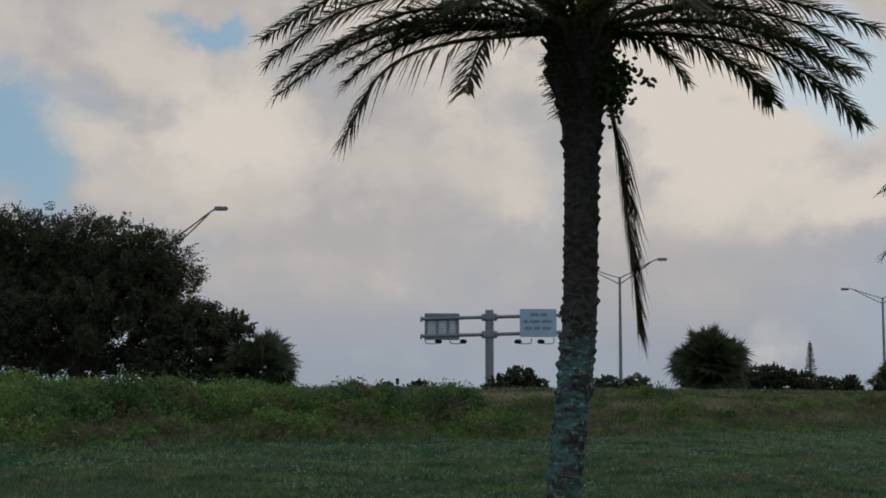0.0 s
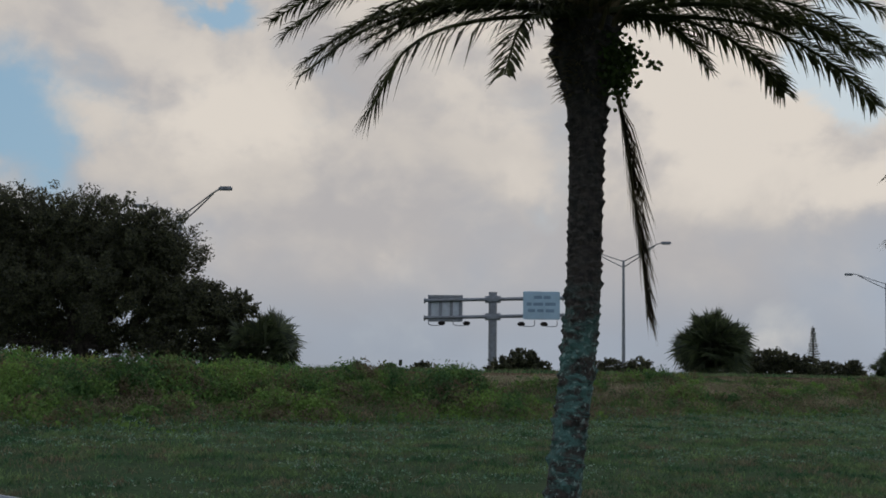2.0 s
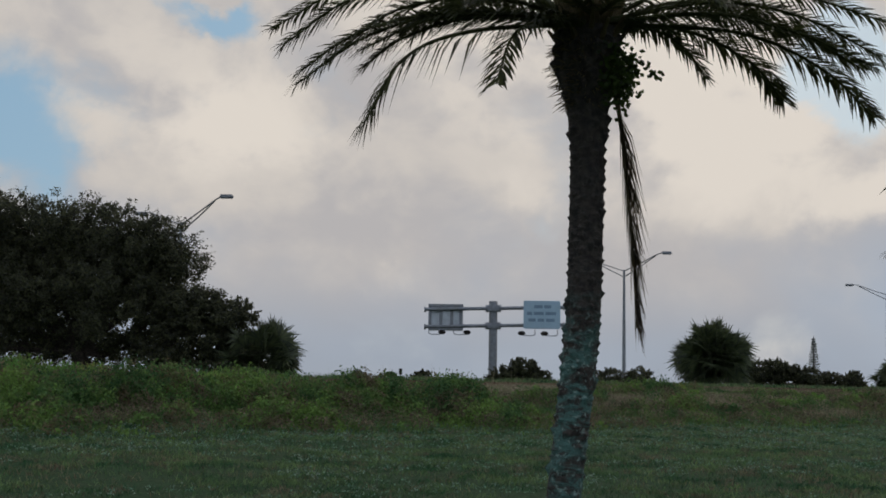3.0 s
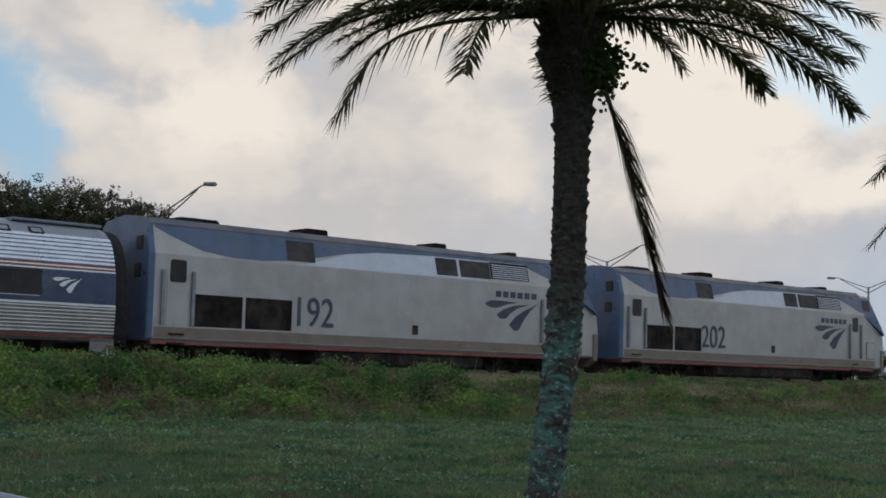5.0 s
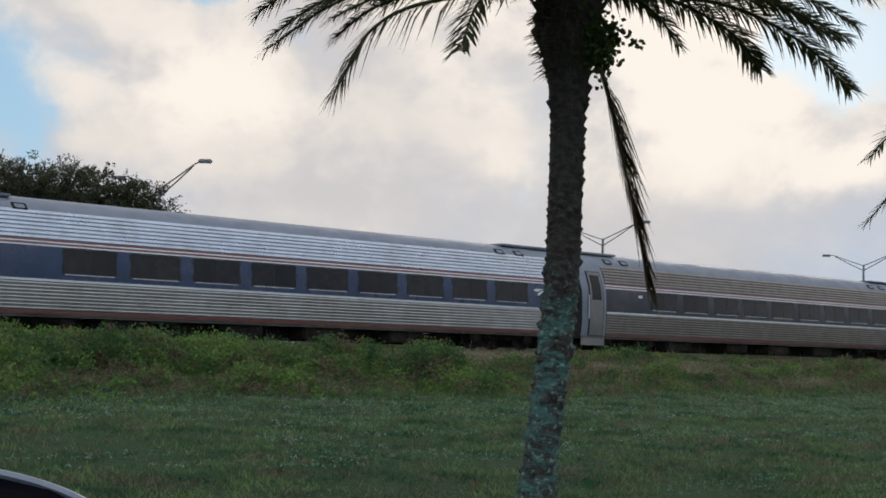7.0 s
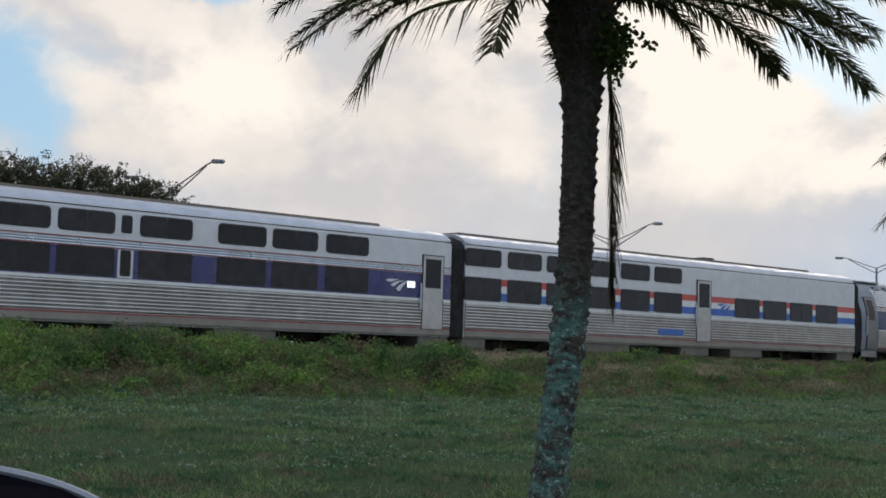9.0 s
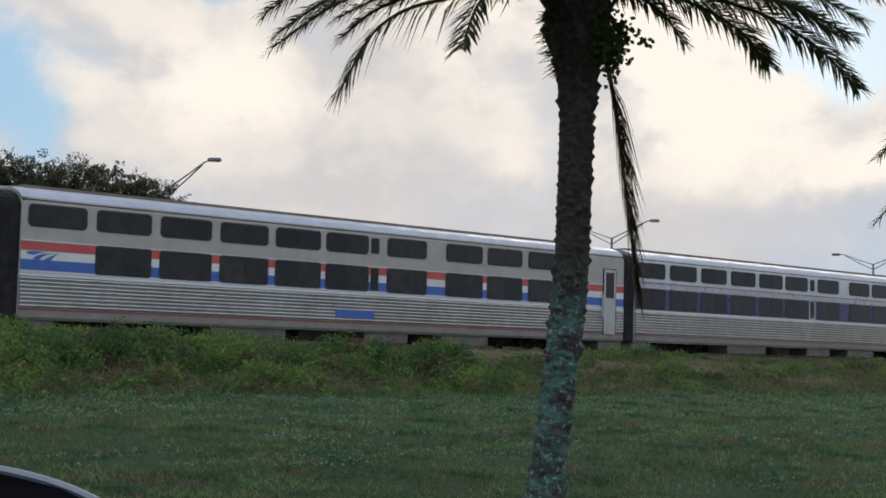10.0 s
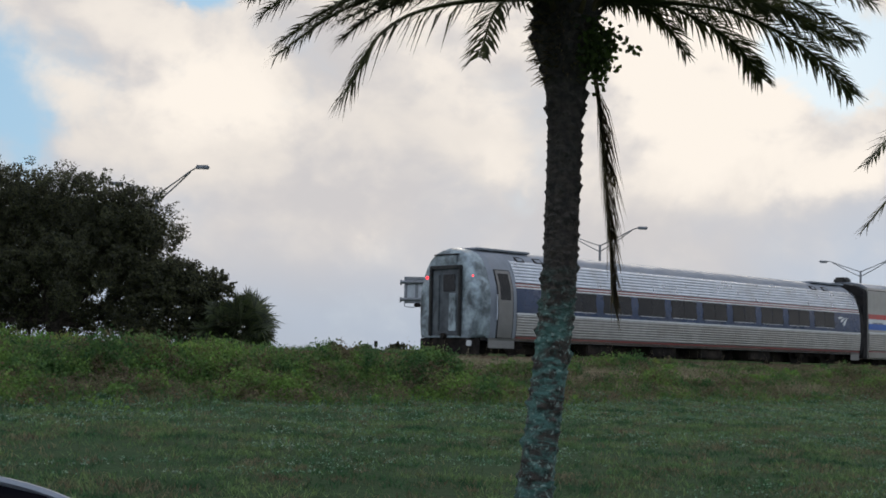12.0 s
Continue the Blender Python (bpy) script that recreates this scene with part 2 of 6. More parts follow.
def part(name, bm, mat, parent=None, label="", smooth=False):
    """Links a bmesh as one mesh object, under a thing or a part if one is given."""
    me = bpy.data.meshes.new(name)
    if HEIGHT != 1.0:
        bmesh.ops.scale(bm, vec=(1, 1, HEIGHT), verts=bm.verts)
    bmesh.ops.recalc_face_normals(bm, faces=bm.faces)
    bm.to_mesh(me)
    bm.free()
    if smooth:
        for f in me.polygons:
            f.use_smooth = True
    for m in mat if isinstance(mat, (list, tuple)) else (mat,):
        me.materials.append(m)
    ob = new(name, me)
    ob.parent = parent
    return tagged(ob, label)


def raw(name, verts, faces, mat, parent=None, label="", smooth=False):
    """The same for arrays of vertices and faces."""
    me = bpy.data.meshes.new(name)
    me.from_pydata(verts, [], faces)
    me.materials.append(mat)
    if smooth:
        me.polygons.foreach_set("use_smooth", [True] * len(me.polygons))
    ob = new(name, me)
    ob.parent = parent
    return tagged(ob, label)


def box(bm, x0, x1, y0, y1, z0, z1, bevel=0.0):
    made = bmesh.ops.create_cube(bm, size=1.0)["verts"]
    for v in made:
        v.co = Vector(((x0 + x1) / 2 + v.co.x * (x1 - x0), (y0 + y1) / 2 + v.co.y * (y1 - y0), (z0 + z1) / 2 + v.co.z * (z1 - z0)))
    if bevel:
        edges = list({e for v in made for e in v.link_edges})
        bmesh.ops.bevel(bm, geom=edges, offset=bevel, segments=2, affect="EDGES")


def tube(bm, points, radii, sides=8, caps=True):
    """A round bar along points, with a radius at each."""
    rings = []
    for i, p in enumerate(points):
        p = Vector(p)
        a = Vector(points[max(0, i - 1)])
        b = Vector(points[min(len(points) - 1, i + 1)])
        q = (b - a).to_track_quat("Z", "Y")
        r = radii[i] if isinstance(radii, (list, tuple)) else radii
        rings.append([bm.verts.new(p + q @ Vector((r * math.cos(6.2832 * k / sides), r * math.sin(6.2832 * k / sides), 0))) for k in range(sides)])
    for a, b in zip(rings, rings[1:]):
        for k in range(sides):
            bm.faces.new((a[k], a[(k + 1) % sides], b[(k + 1) % sides], b[k]))
    if caps:
        bm.faces.new(rings[0])
        bm.faces.new(rings[-1])


def loft(bm, rings, caps=True):
    rows = [[bm.verts.new(p) for p in ring] for ring in rings]
    for a, b in zip(rows, rows[1:]):
        for k in range(len(a)):
            bm.faces.new((a[k], a[(k + 1) % len(a)], b[(k + 1) % len(a)], b[k]))
    if caps:
        bm.faces.new(rows[0])
        bm.faces.new(rows[-1])


def width_at(profile, z):
    """Half width of a vehicle's side at the height z."""
    for (y0, z0), (y1, z1) in zip(profile, profile[1:]):
        if z0 <= z <= z1:
            return y0 + (y1 - y0) * (z - z0) / max(1e-6, z1 - z0)
    return profile[-1][0] if z > profile[-1][1] else profile[0][0]


def strip(bm, profile, side, x0, x1, z0, z1, out, rows=4):
    """A panel that follows the side of a vehicle, proud of it by out."""
    ends = []
    zs = sorted({z0 + (z1 - z0) * i / rows for i in range(rows + 1)} | {z for y, z in profile if z0 < z < z1})
    for x in (x0, x1):
        ring = [(x, side * (width_at(profile, z) + out), z) for z in zs]
        ring += [(x, side * (width_at(profile, z) - 0.02), z) for z in reversed(zs)]
        ends.append(ring)
    loft(bm, ends)


def flutes(bm, profile, side, x0, x1, z0, z1, pitch=0.12, depth=0.035):
    """Corrugated sheet with round ribs along the vehicle."""
    count = max(1, round((z1 - z0) / pitch))
    ring = []
    for i in range(count):
        for k, o in ((0.0, 0.0), (0.22, 0.8), (0.5, 1.0), (0.78, 0.8)):
            z = z0 + (z1 - z0) * (i + k) / count
            ring.append((z, o * depth + 0.004))
    ring.append((z1, 0.004))
    ends = [[(x, side * (width_at(profile, z) + o), z) for z, o in ring] + [(x, side * (width_at(profile, z1) - 0.02), z1), (x, side * (width_at(profile, z0) - 0.02), z0)] for x in (x0, x1)]
    loft(bm, ends)


def plate(bm, profile, side, x0, x1, z0, z1, radius, out, depth=0.04):
    """A plate with rounded corners on the side of a vehicle."""
    corners = ((x1 - radius, z1 - radius, 0), (x0 + radius, z1 - radius, 90), (x0 + radius, z0 + radius, 180), (x1 - radius, z0 + radius, 270))
    pts = [(cx + radius * math.cos(radians(a + s)), cz + radius * math.sin(radians(a + s))) for cx, cz, a in corners for s in (0, 30, 60, 90)]
    loft(bm, [[(x, side * (width_at(profile, z) + o), z) for x, z in pts] for o in (out - depth, out)])


def shape(bm, profile, side, pts, out, depth=0.02):
    loft(bm, [[(x, side * (width_at(profile, z) + o), z) for x, z in pts] for o in (out - depth, out)])


def body(bm, profile, sections):
    """A closed vehicle body; sections: x, narrowing, height factor about z 0.4."""
    rings = []
    for x, narrow, low in sections:
        half = [(y * narrow, 0.4 + (z - 0.4) * low) for y, z in profile]
        rings.append([(x, y, z) for y, z in half] + [(x, -y, z) for y, z in reversed(half) if y > 0.001])
    loft(bm, rings)


# ---- ground ----
TRACK = radians(47.44)
ALONG, AWAY = Vector((math.sin(TRACK), math.cos(TRACK), 0)), Vector((-math.cos(TRACK), math.sin(TRACK), 0))
TRACK_D, RAIL_Z = 37.47, 1.73


def place(s, d, z=0.0):
    """World place from metres along the railway, metres from the camera's own line towards it, and height."""
    return ALONG * s + AWAY * d + Vector((0, 0, z))


def smooth(a, b, x):
    x = min(1.0, max(0.0, (x - a) / (b - a)))
    return x * x * (3 - 2 * x)


def ground_z(s, d):
    # the rise past 40 m is added to close the sky gap under the cars
    z = 0.64 * max(0.0, min(1.0, (d - 6.3) / 15.6)) + 0.64 * smooth(20.8, 29.7, d) + 0.16 * smooth(31.2, 34.3, d) + 0.14 * smooth(40.2, 41.8, d)
    z += 0.16 * smooth(0, -32, s - 24) * smooth(23, 29, d)
    z -= 0.8 * smooth(49.0, 57.0, d)
    rough = 0.045 * noise.noise((s * 0.32, d * 0.34, 0)) + 0.02 * noise.noise((s * 1.2, d * 1.2, 4))
    rough += 0.09 * smooth(21.8, 26, d) * noise.noise((s * 0.45, d * 0.48, 9))
    return z + rough * (1 if -40 < d < 62 else 0)


def ground_material():
    m = bpy.data.materials.new("rough_lawn")
    m.use_nodes = True
    k = Nodes(m.node_tree)
    at = k.add("ShaderNodeTexCoord").outputs["Object"]
    fine, mid, wide = k.noise(at, 9.0, 6.0, 0.65), k.noise(at, 1.1, 4.0, 0.6, 0.5), k.noise(at, 0.28, 3.0, 0.5)
    c = k.mix(k.step(fine, 0.3, 0.7), (0.024, 0.045, 0.022), (0.055, 0.096, 0.045))
    c = k.mix(k.step(mid, 0.45, 0.7, 0.0, 0.6), c, (0.052, 0.068, 0.038))
    c = k.mix(k.step(wide, 0.5, 0.75, 0.0, 0.5), c, (0.032, 0.070, 0.034))
    c = k.mix(k.step(k.noise(at, 0.6, 5.0, 0.7, 1.0), 0.60, 0.74, 0.0, 0.7), c, (0.085, 0.070, 0.048))
    b = k.add("ShaderNodeBsdfPrincipled")
    k.put(b.inputs["Base Color"], c)
    b.inputs["Roughness"].default_value = 1.0
    b.inputs["Specular IOR Level"].default_value = 0.04
    relief = k.add("ShaderNodeBump")
    relief.inputs["Strength"].default_value = 0.7
    relief.inputs["Distance"].default_value = 0.06
    k.put(relief.inputs["Height"], k.noise(at, 14.0, 5.0, 0.7))
    k.put(b.inputs["Normal"], relief.outputs[0])
    k.put(k.add("ShaderNodeOutputMaterial").inputs[0], b.outputs[0])
    return m


def steps(*spans):
    out = []
    for a, b, step in spans:
        out += list(np.arange(a, b, step))
    return out


def make_ground():
    ss = steps((-2500, -400, 300), (-400, -60, 20), (-60, 140, 0.85), (140, 500, 24), (500, 3000, 400))
    ds = steps((-2500, -300, 300), (-300, -10, 20), (-10, 48, 0.55), (48, 300, 24), (300, 3600, 400))
    verts = [place(s, d, ground_z(s, d)) for s in ss for d in ds]
    w = len(ds)
    faces = [(i * w + j, i * w + j + 1, (i + 1) * w + j + 1, (i + 1) * w + j) for i in range(len(ss) - 1) for j in range(w - 1)]
    tagged(raw("ground", verts, faces, ground_material(), smooth=True), "rough green lawn rising to a weedy railway bank", "ground", kind="structure")


make_ground()


def make_track():
    bm = bmesh.new()
    cut = [(-2.9, -0.75), (-1.75, -0.22), (1.75, -0.22), (2.9, -0.75)]
    loft(bm, [[place(s, TRACK_D + d, RAIL_Z + z) for d, z in cut] for s in range(-420, 900, 20)])
    bed = tagged(part("ballast", bm, BALLAST), "grey stone ballast bed under the railway line", "ballast", kind="structure")
    for off in (-0.76, 0.76):
        bm = bmesh.new()
        cut = [(-0.07, -0.17), (-0.07, -0.15), (-0.012, -0.13), (-0.012, -0.04), (-0.036, -0.03), (-0.036, 0.0), (0.036, 0.0), (0.036, -0.03), (0.012, -0.04), (0.012, -0.13), (0.07, -0.15), (0.07, -0.17)]
        loft(bm, [[place(s, TRACK_D + off + d, RAIL_Z + z) for d, z in cut] for s in range(-400, 880, 20)])
        part("rail", bm, RAIL, bed, "rusty steel rail with a worn top")
    bm = bmesh.new()
    for i in range(-60, 320):
        s = i * 0.6
        made = bmesh.ops.create_cube(bm, size=1.0)["verts"]
        for v in made:
            v.co = place(s + v.co.x * 0.24, TRACK_D + v.co.y * 2.6, RAIL_Z - 0.21 + v.co.z * 0.1)
    tagged(part("sleepers", bm, UNDER, bed), "dark timber sleepers", kind="stuff")


make_track()


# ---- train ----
# body heights were read off the camera's view; 0.91 refits them to this lens
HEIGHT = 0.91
def train_at(t):
    """Metres along the railway of the leading nose."""
    return 169.79 + 35.453 * (t - 8) - 0.051 * (t - 8) ** 2


AMFLEET = ((1.47, 0.60), (1.52, 0.8), (1.585, 1.5), (1.56, 2.62), (1.45, 3.0), (1.29, 3.50), (1.05, 3.91), (0.66, 4.22), (0.0, 4.35))
for _ in range(2):
    cut = [AMFLEET[0]]
    for (y0, z0), (y1, z1) in zip(AMFLEET, AMFLEET[1:]):
        cut += [(y0 * 0.75 + y1 * 0.25, z0 * 0.75 + z1 * 0.25), (y0 * 0.25 + y1 * 0.75, z0 * 0.25 + z1 * 0.75)]
    AMFLEET = tuple(cut + [AMFLEET[-1]])
VIEW = ((1.53, 0.44), (1.56, 0.52), (1.57, 3.96), (1.52, 4.10), (1.30, 4.30), (0.85, 4.46), (0.0, 4.54))
CHEST = ((1.53, 0.40), (1.56, 0.48), (1.57, 3.98), (1.50, 4.16), (1.1, 4.38), (0.6, 4.48), (0.0, 4.52))
ENGINE = ((1.45, 0.72), (1.53, 0.80), (1.55, 3.52), (1.33, 4.50), (1.10, 4.70), (0.0, 4.84))
CAR_LEN, LOCO_LEN = 25.91, 21.17


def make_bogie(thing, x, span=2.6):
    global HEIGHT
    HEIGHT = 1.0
    bm = bmesh.new()
    for side in (-1, 1):
        box(bm, x - span / 2 - 0.35, x + span / 2 + 0.35, side * 1.02 - 0.09, side * 1.02 + 0.09, 0.42, 0.66, 0.03)
        for a in (-span / 2, span / 2):
            box(bm, x + a - 0.2, x + a + 0.2, side * 1.06 - 0.14, side * 1.06 + 0.14, 0.28, 0.62, 0.03)
        for a in (-0.35, 0.35):
            tube(bm, [(x + a, side * 1.05, 0.35), (x + a, side * 1.05, 0.75)], 0.11, 10)
    box(bm, x - 0.4, x + 0.4, -1.1, 1.1, 0.40, 0.72, 0.03)
    bogie = part("bogie", bm, UNDER, thing, "grimy dark steel bogie")
    for a in (-span / 2, span / 2):
        bm = bmesh.new()
        for side in (-1, 1):
            y = side * 0.76
            tube(bm, [(x + a, y - 0.07, 0.46), (x + a, y - 0.05, 0.46), (x + a, y - 0.05, 0.46), (x + a, y + 0.06, 0.46)], [0.49, 0.46, 0.46, 0.44], 24)
        tube(bm, [(x + a, -1.1, 0.46), (x + a, 1.1, 0.46)], 0.08, 10)
        part("wheelset", bm, UNDER, bogie, "steel wheels on one axle")
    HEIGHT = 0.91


def window(thing, profile, side, x0, x1, z0, z1, radius=0.10, divided=True):
    bm = bmesh.new()
    plate(bm, profile, side, x0 - 0.045, x1 + 0.045, z0 - 0.045, z1 + 0.045, radius + 0.04, 0.014)
    frame_ob = part("window", bm, RUBBER, thing)
    middle = (x0 + x1) / 2
    for a, b in ((x0, middle - 0.011), (middle + 0.011, x1)) if divided else ((x0, x1),):
        bm = bmesh.new()
        plate(bm, profile, side, a, b, z0, z1, radius, 0.019)
        part("pane", bm, GLASS, frame_ob)
    return frame_ob


def emblem(thing, profile, side, x0, x1, z0, z1, mat, out):
    """Three plain swept blades that fan out from below."""
    w, h = x1 - x0, z1 - z0
    blades = (((0.0, 0.88), (0.10, 0.98), (0.30, 1.0), (0.62, 0.96), (0.40, 0.88), (0.22, 0.74), (0.10, 0.76)),
              ((0.22, 0.52), (0.35, 0.72), (0.55, 0.86), (0.85, 0.93), (0.62, 0.78), (0.48, 0.60), (0.40, 0.42), (0.30, 0.40)),
              ((0.46, 0.22), (0.58, 0.50), (0.75, 0.72), (1.0, 0.98), (0.85, 0.70), (0.74, 0.42), (0.64, 0.05), (0.56, 0.02)))
    for blade in blades:
        bm = bmesh.new()
        shape(bm, profile, side, [(x0 + (1 - u if side > 0 else u) * w, z0 + v * h) for u, v in blade], out, 0.012)
        part("emblem_blade", bm, mat, thing)


def coach_ends(thing, profile, half, tone, door_mat=STEEL_DULL):
    """Rubber gangway, end door and buffer beam at both ends."""
    for end in (-1, 1):
        bm = bmesh.new()
        x = end * half
        for side in (-1, 1):
            box(bm, min(x, x + end * 0.30), max(x, x + end * 0.30), side * 0.62 - 0.09, side * 0.62 + 0.09, 0.95, 3.25, 0.03)
        box(bm, min(x, x + end * 0.30), max(x, x + end * 0.30), -0.71, 0.71, 3.16, 3.36, 0.04)
        part("gangway", bm, GANGWAY, thing, "black rubber gangway surround")
        # the darkness of the gap between cars is put into the fairing's colour
        bm = bmesh.new()
        body(bm, profile, [(x + end * o, w, 0.97) for o, w in ((-0.05, 0.95), (0.16, 0.975), (0.37, 0.965))])
        part("end_fairing", bm, tone, thing, "full-width end fairing, darkened so the gap between cars reads black")
        x += end * 0.36
        bm = bmesh.new()
        box(bm, min(x, x + end * 0.03), max(x, x + end * 0.03), -0.50, 0.50, 1.0, 3.12)
        end_door = part("end_door", bm, UNDER, thing, "dark end door")
        bm = bmesh.new()
        box(bm, min(x, x + end * 0.045), max(x, x + end * 0.045), 0.10, 0.40, 1.1, 2.4, 0.01)
        part("door_panel", bm, STEEL_DULL, end_door)
        bm = bmesh.new()
        box(bm, min(x, x + end * 0.25), max(x, x + end * 0.25), -1.2, 1.2, 0.45, 0.8, 0.04)
        tube(bm, [(x, 0, 0.75), (x + end * 0.55, 0, 0.75)], 0.11, 8)
        part("coupler", bm, UNDER, thing, "dark coupler and buffer beam")
    # beam added to block the bright sky seen beneath the floor
    bm = bmesh.new()
    box(bm, -half, half, -0.45, 0.45, 0.10, 0.55, 0.02)
    part("sky_gap_beam", bm, UNDER, thing, "grimy underframe beam added to hide sky between the wheels")


def side_door(thing, profile, side, x0, x1, z0, z1, mat=STEEL_DULL, name="side_door"):
    bm = bmesh.new()
    strip(bm, profile, side, x0 - 0.03, x1 + 0.04, z0 - 0.02, z1 + 0.04, 0.040, 14)
    door_ob = part(name, bm, RUBBER, thing, "stainless side door with a dark window")
    bm = bmesh.new()
    strip(bm, profile, side, x0, x1, z0, z1, 0.046, 14)
    part("door_leaf", bm, mat, door_ob)
    bm = bmesh.new()
    strip(bm, profile, side, x0 + 0.10, x1 - 0.10, z0 + 0.56 * (z1 - z0), z1 - 0.12, 0.051, 6)
    part("pane", bm, GLASS, door_ob)
    bm = bmesh.new()
    w = width_at(profile, z0 + 1.2) + 0.06
    box(bm, x0 - 0.13, x0 - 0.09, side * w - 0.03, side * w + 0.03, z0 + 0.7, z0 + 1.7)
    part("handrail", bm, STEEL, door_ob)


def add_shell(thing, profile, half, mat, nose=0.985):
    bm = bmesh.new()
    body(bm, profile, [(-half, nose, 0.985), (-half + 0.25, 1, 1), (half - 0.25, 1, 1), (half, nose, 0.985)])
    return part("body", bm, mat, thing)


def make_tube_coach(dusty=False):
    """Round-sided stainless coach with one band of windows; its door is at the rear."""
    upper, lower, band = (DUSTY_STEEL, DUSTY_STEEL, DUSTY_BAND) if dusty else (STEEL, STEEL_DULL, BAND)
    coach = tagged(new("railway_coach"), "dust-browned stainless steel railway coach with a dark band" if dusty else "round-sided stainless steel railway coach with a navy window band", "railway coach", "cars of the train")
    half = CAR_LEN / 2 - 0.38
    front = half + 0.38
    add_shell(coach, AMFLEET, half, ROOF, 0.95)
    for side in (-1, 1):
        a, b = -half + 1.35, half - 0.05
        bm = bmesh.new()
        flutes(bm, AMFLEET, side, a, b, 0.80, 1.66, 0.104, 0.030)
        part("lower_fluting", bm, lower, coach, "dusty corrugated steel lower side")
        bm = bmesh.new()
        flutes(bm, AMFLEET, side, a, b, 2.96, 3.72 if dusty else 3.86, 0.122, 0.030)
        part("upper_fluting", bm, upper, coach, "bright corrugated steel upper side and roof edge")
        bm = bmesh.new()
        strip(bm, AMFLEET, side, a, b, 0.61, 0.70, 0.010)
        part("side_sill", bm, SILL_DARK, coach)
        bm = bmesh.new()
        strip(bm, AMFLEET, side, a, b, 0.71, 0.79, 0.012)
        part("red_line", bm, DARK_RED, coach, "thin dull red line")
        bm = bmesh.new()
        strip(bm, AMFLEET, side, a, b, 1.675, 1.745, 0.026)
        part("belt_rail", bm, STRIPE_WHITE, coach, "white belt line")
        bm = bmesh.new()
        strip(bm, AMFLEET, side, a, b, 1.755, 2.735, 0.006)
        part("window_band", bm, band, coach, "navy blue window band")
        for i, (mat, z) in enumerate(((STRIPE_WHITE, 2.745), (DARK_RED, 2.80), (STRIPE_WHITE, 2.855), (DARK_RED, 2.905))):
            bm = bmesh.new()
            strip(bm, AMFLEET, side, a, b, z, z + 0.045, 0.012, 1)
            part("letterboard_line", bm, mat, coach)
        for k in range(9):
            x1 = front - 2.72 - 2.13 * k
            pane_set = window(coach, AMFLEET, side, x1 - 1.66, x1, 1.96, 2.69, 0.05)
            # pale strip paints the glint along the window's lower edge
            bm = bmesh.new()
            strip(bm, AMFLEET, side, x1 - 1.60, x1 - 0.06, 1.905, 1.928, 0.024, 1)
            part("sill", bm, PANEL, pane_set, "thin bright strip that paints the glint under a window")
        if dusty:
            bm = bmesh.new()
            plate(bm, AMFLEET, side, -half + 3.3, -half + 3.55, 2.42, 2.54, 0.02, 0.016)
            part("small_notice", bm, PANEL, coach, "small pale notice on the band")
        else:
            emblem(coach, AMFLEET, side, front - 2.40, front - 1.50, 2.04, 2.52, STRIPE_WHITE, 0.016)
        for x0, x1 in ((-half, -half + 1.34), (half - 0.75, half)):
            bm = bmesh.new()
            strip(bm, AMFLEET, side, x0, x1, 0.30, 0.70, 0.012, 2)
            part("end_skirt", bm, DOOR_STEEL, coach, "dull steel skirt below the vestibule")
        side_door(coach, AMFLEET, side, -half + 0.36, -half + 1.10, 0.72, 3.40, DOOR_STEEL)
        for x in (half - 2.3, half - 3.3, -half + 2.0, -half + 3.0):
            bm = bmesh.new()
            plate(bm, AMFLEET, side, x - 0.22, x + 0.22, 3.84, 4.06, 0.04, 0.035)
            grille = part("roof_grille", bm, UNDER, coach, "dark square roof grille")
            bm = bmesh.new()
            plate(bm, AMFLEET, side, x - 0.15, x + 0.15, 3.89, 4.02, 0.03, 0.042)
            part("grille_plate", bm, ROOF, grille)
    for x in (-half + 1.5, half - 1.5):
        bm = bmesh.new()
        box(bm, x - 1.4, x + 1.4, -0.72, 0.72, 4.24, 4.335, 0.03)
        part("roof_hatch", bm, ROOF, coach)
    for x in (-6.2, -2.2, 1.0, 4.6):
        bm = bmesh.new()
        box(bm, x - 0.8, x + 0.8, -1.30, 1.30, 0.16, 0.62, 0.05)
        part("equipment_box", bm, UNDER, coach, "grimy equipment box under the floor")
    coach_ends(coach, AMFLEET, half, GANGWAY)
    for x in (-half + 3.2, half - 3.2):
        make_bogie(coach, x)
    return coach


def stripes(coach, profile, side, a, b, kind):
    """The painted band behind the lower windows."""
    if kind == "indigo":
        rows = ((VIOLET, 1.86, 2.77),)
    else:
        rows = ((STRIPE_BLUE, 1.93, 2.24), (STRIPE_WHITE, 2.25, 2.51), (STRIPE_RED, 2.52, 2.79), (PANEL, 1.85, 1.92))
    for mat, z0, z1 in rows:
        bm = bmesh.new()
        strip(bm, profile, side, a, b, z0, z1, 0.006, 1)
        part("paint_band", bm, mat, coach)


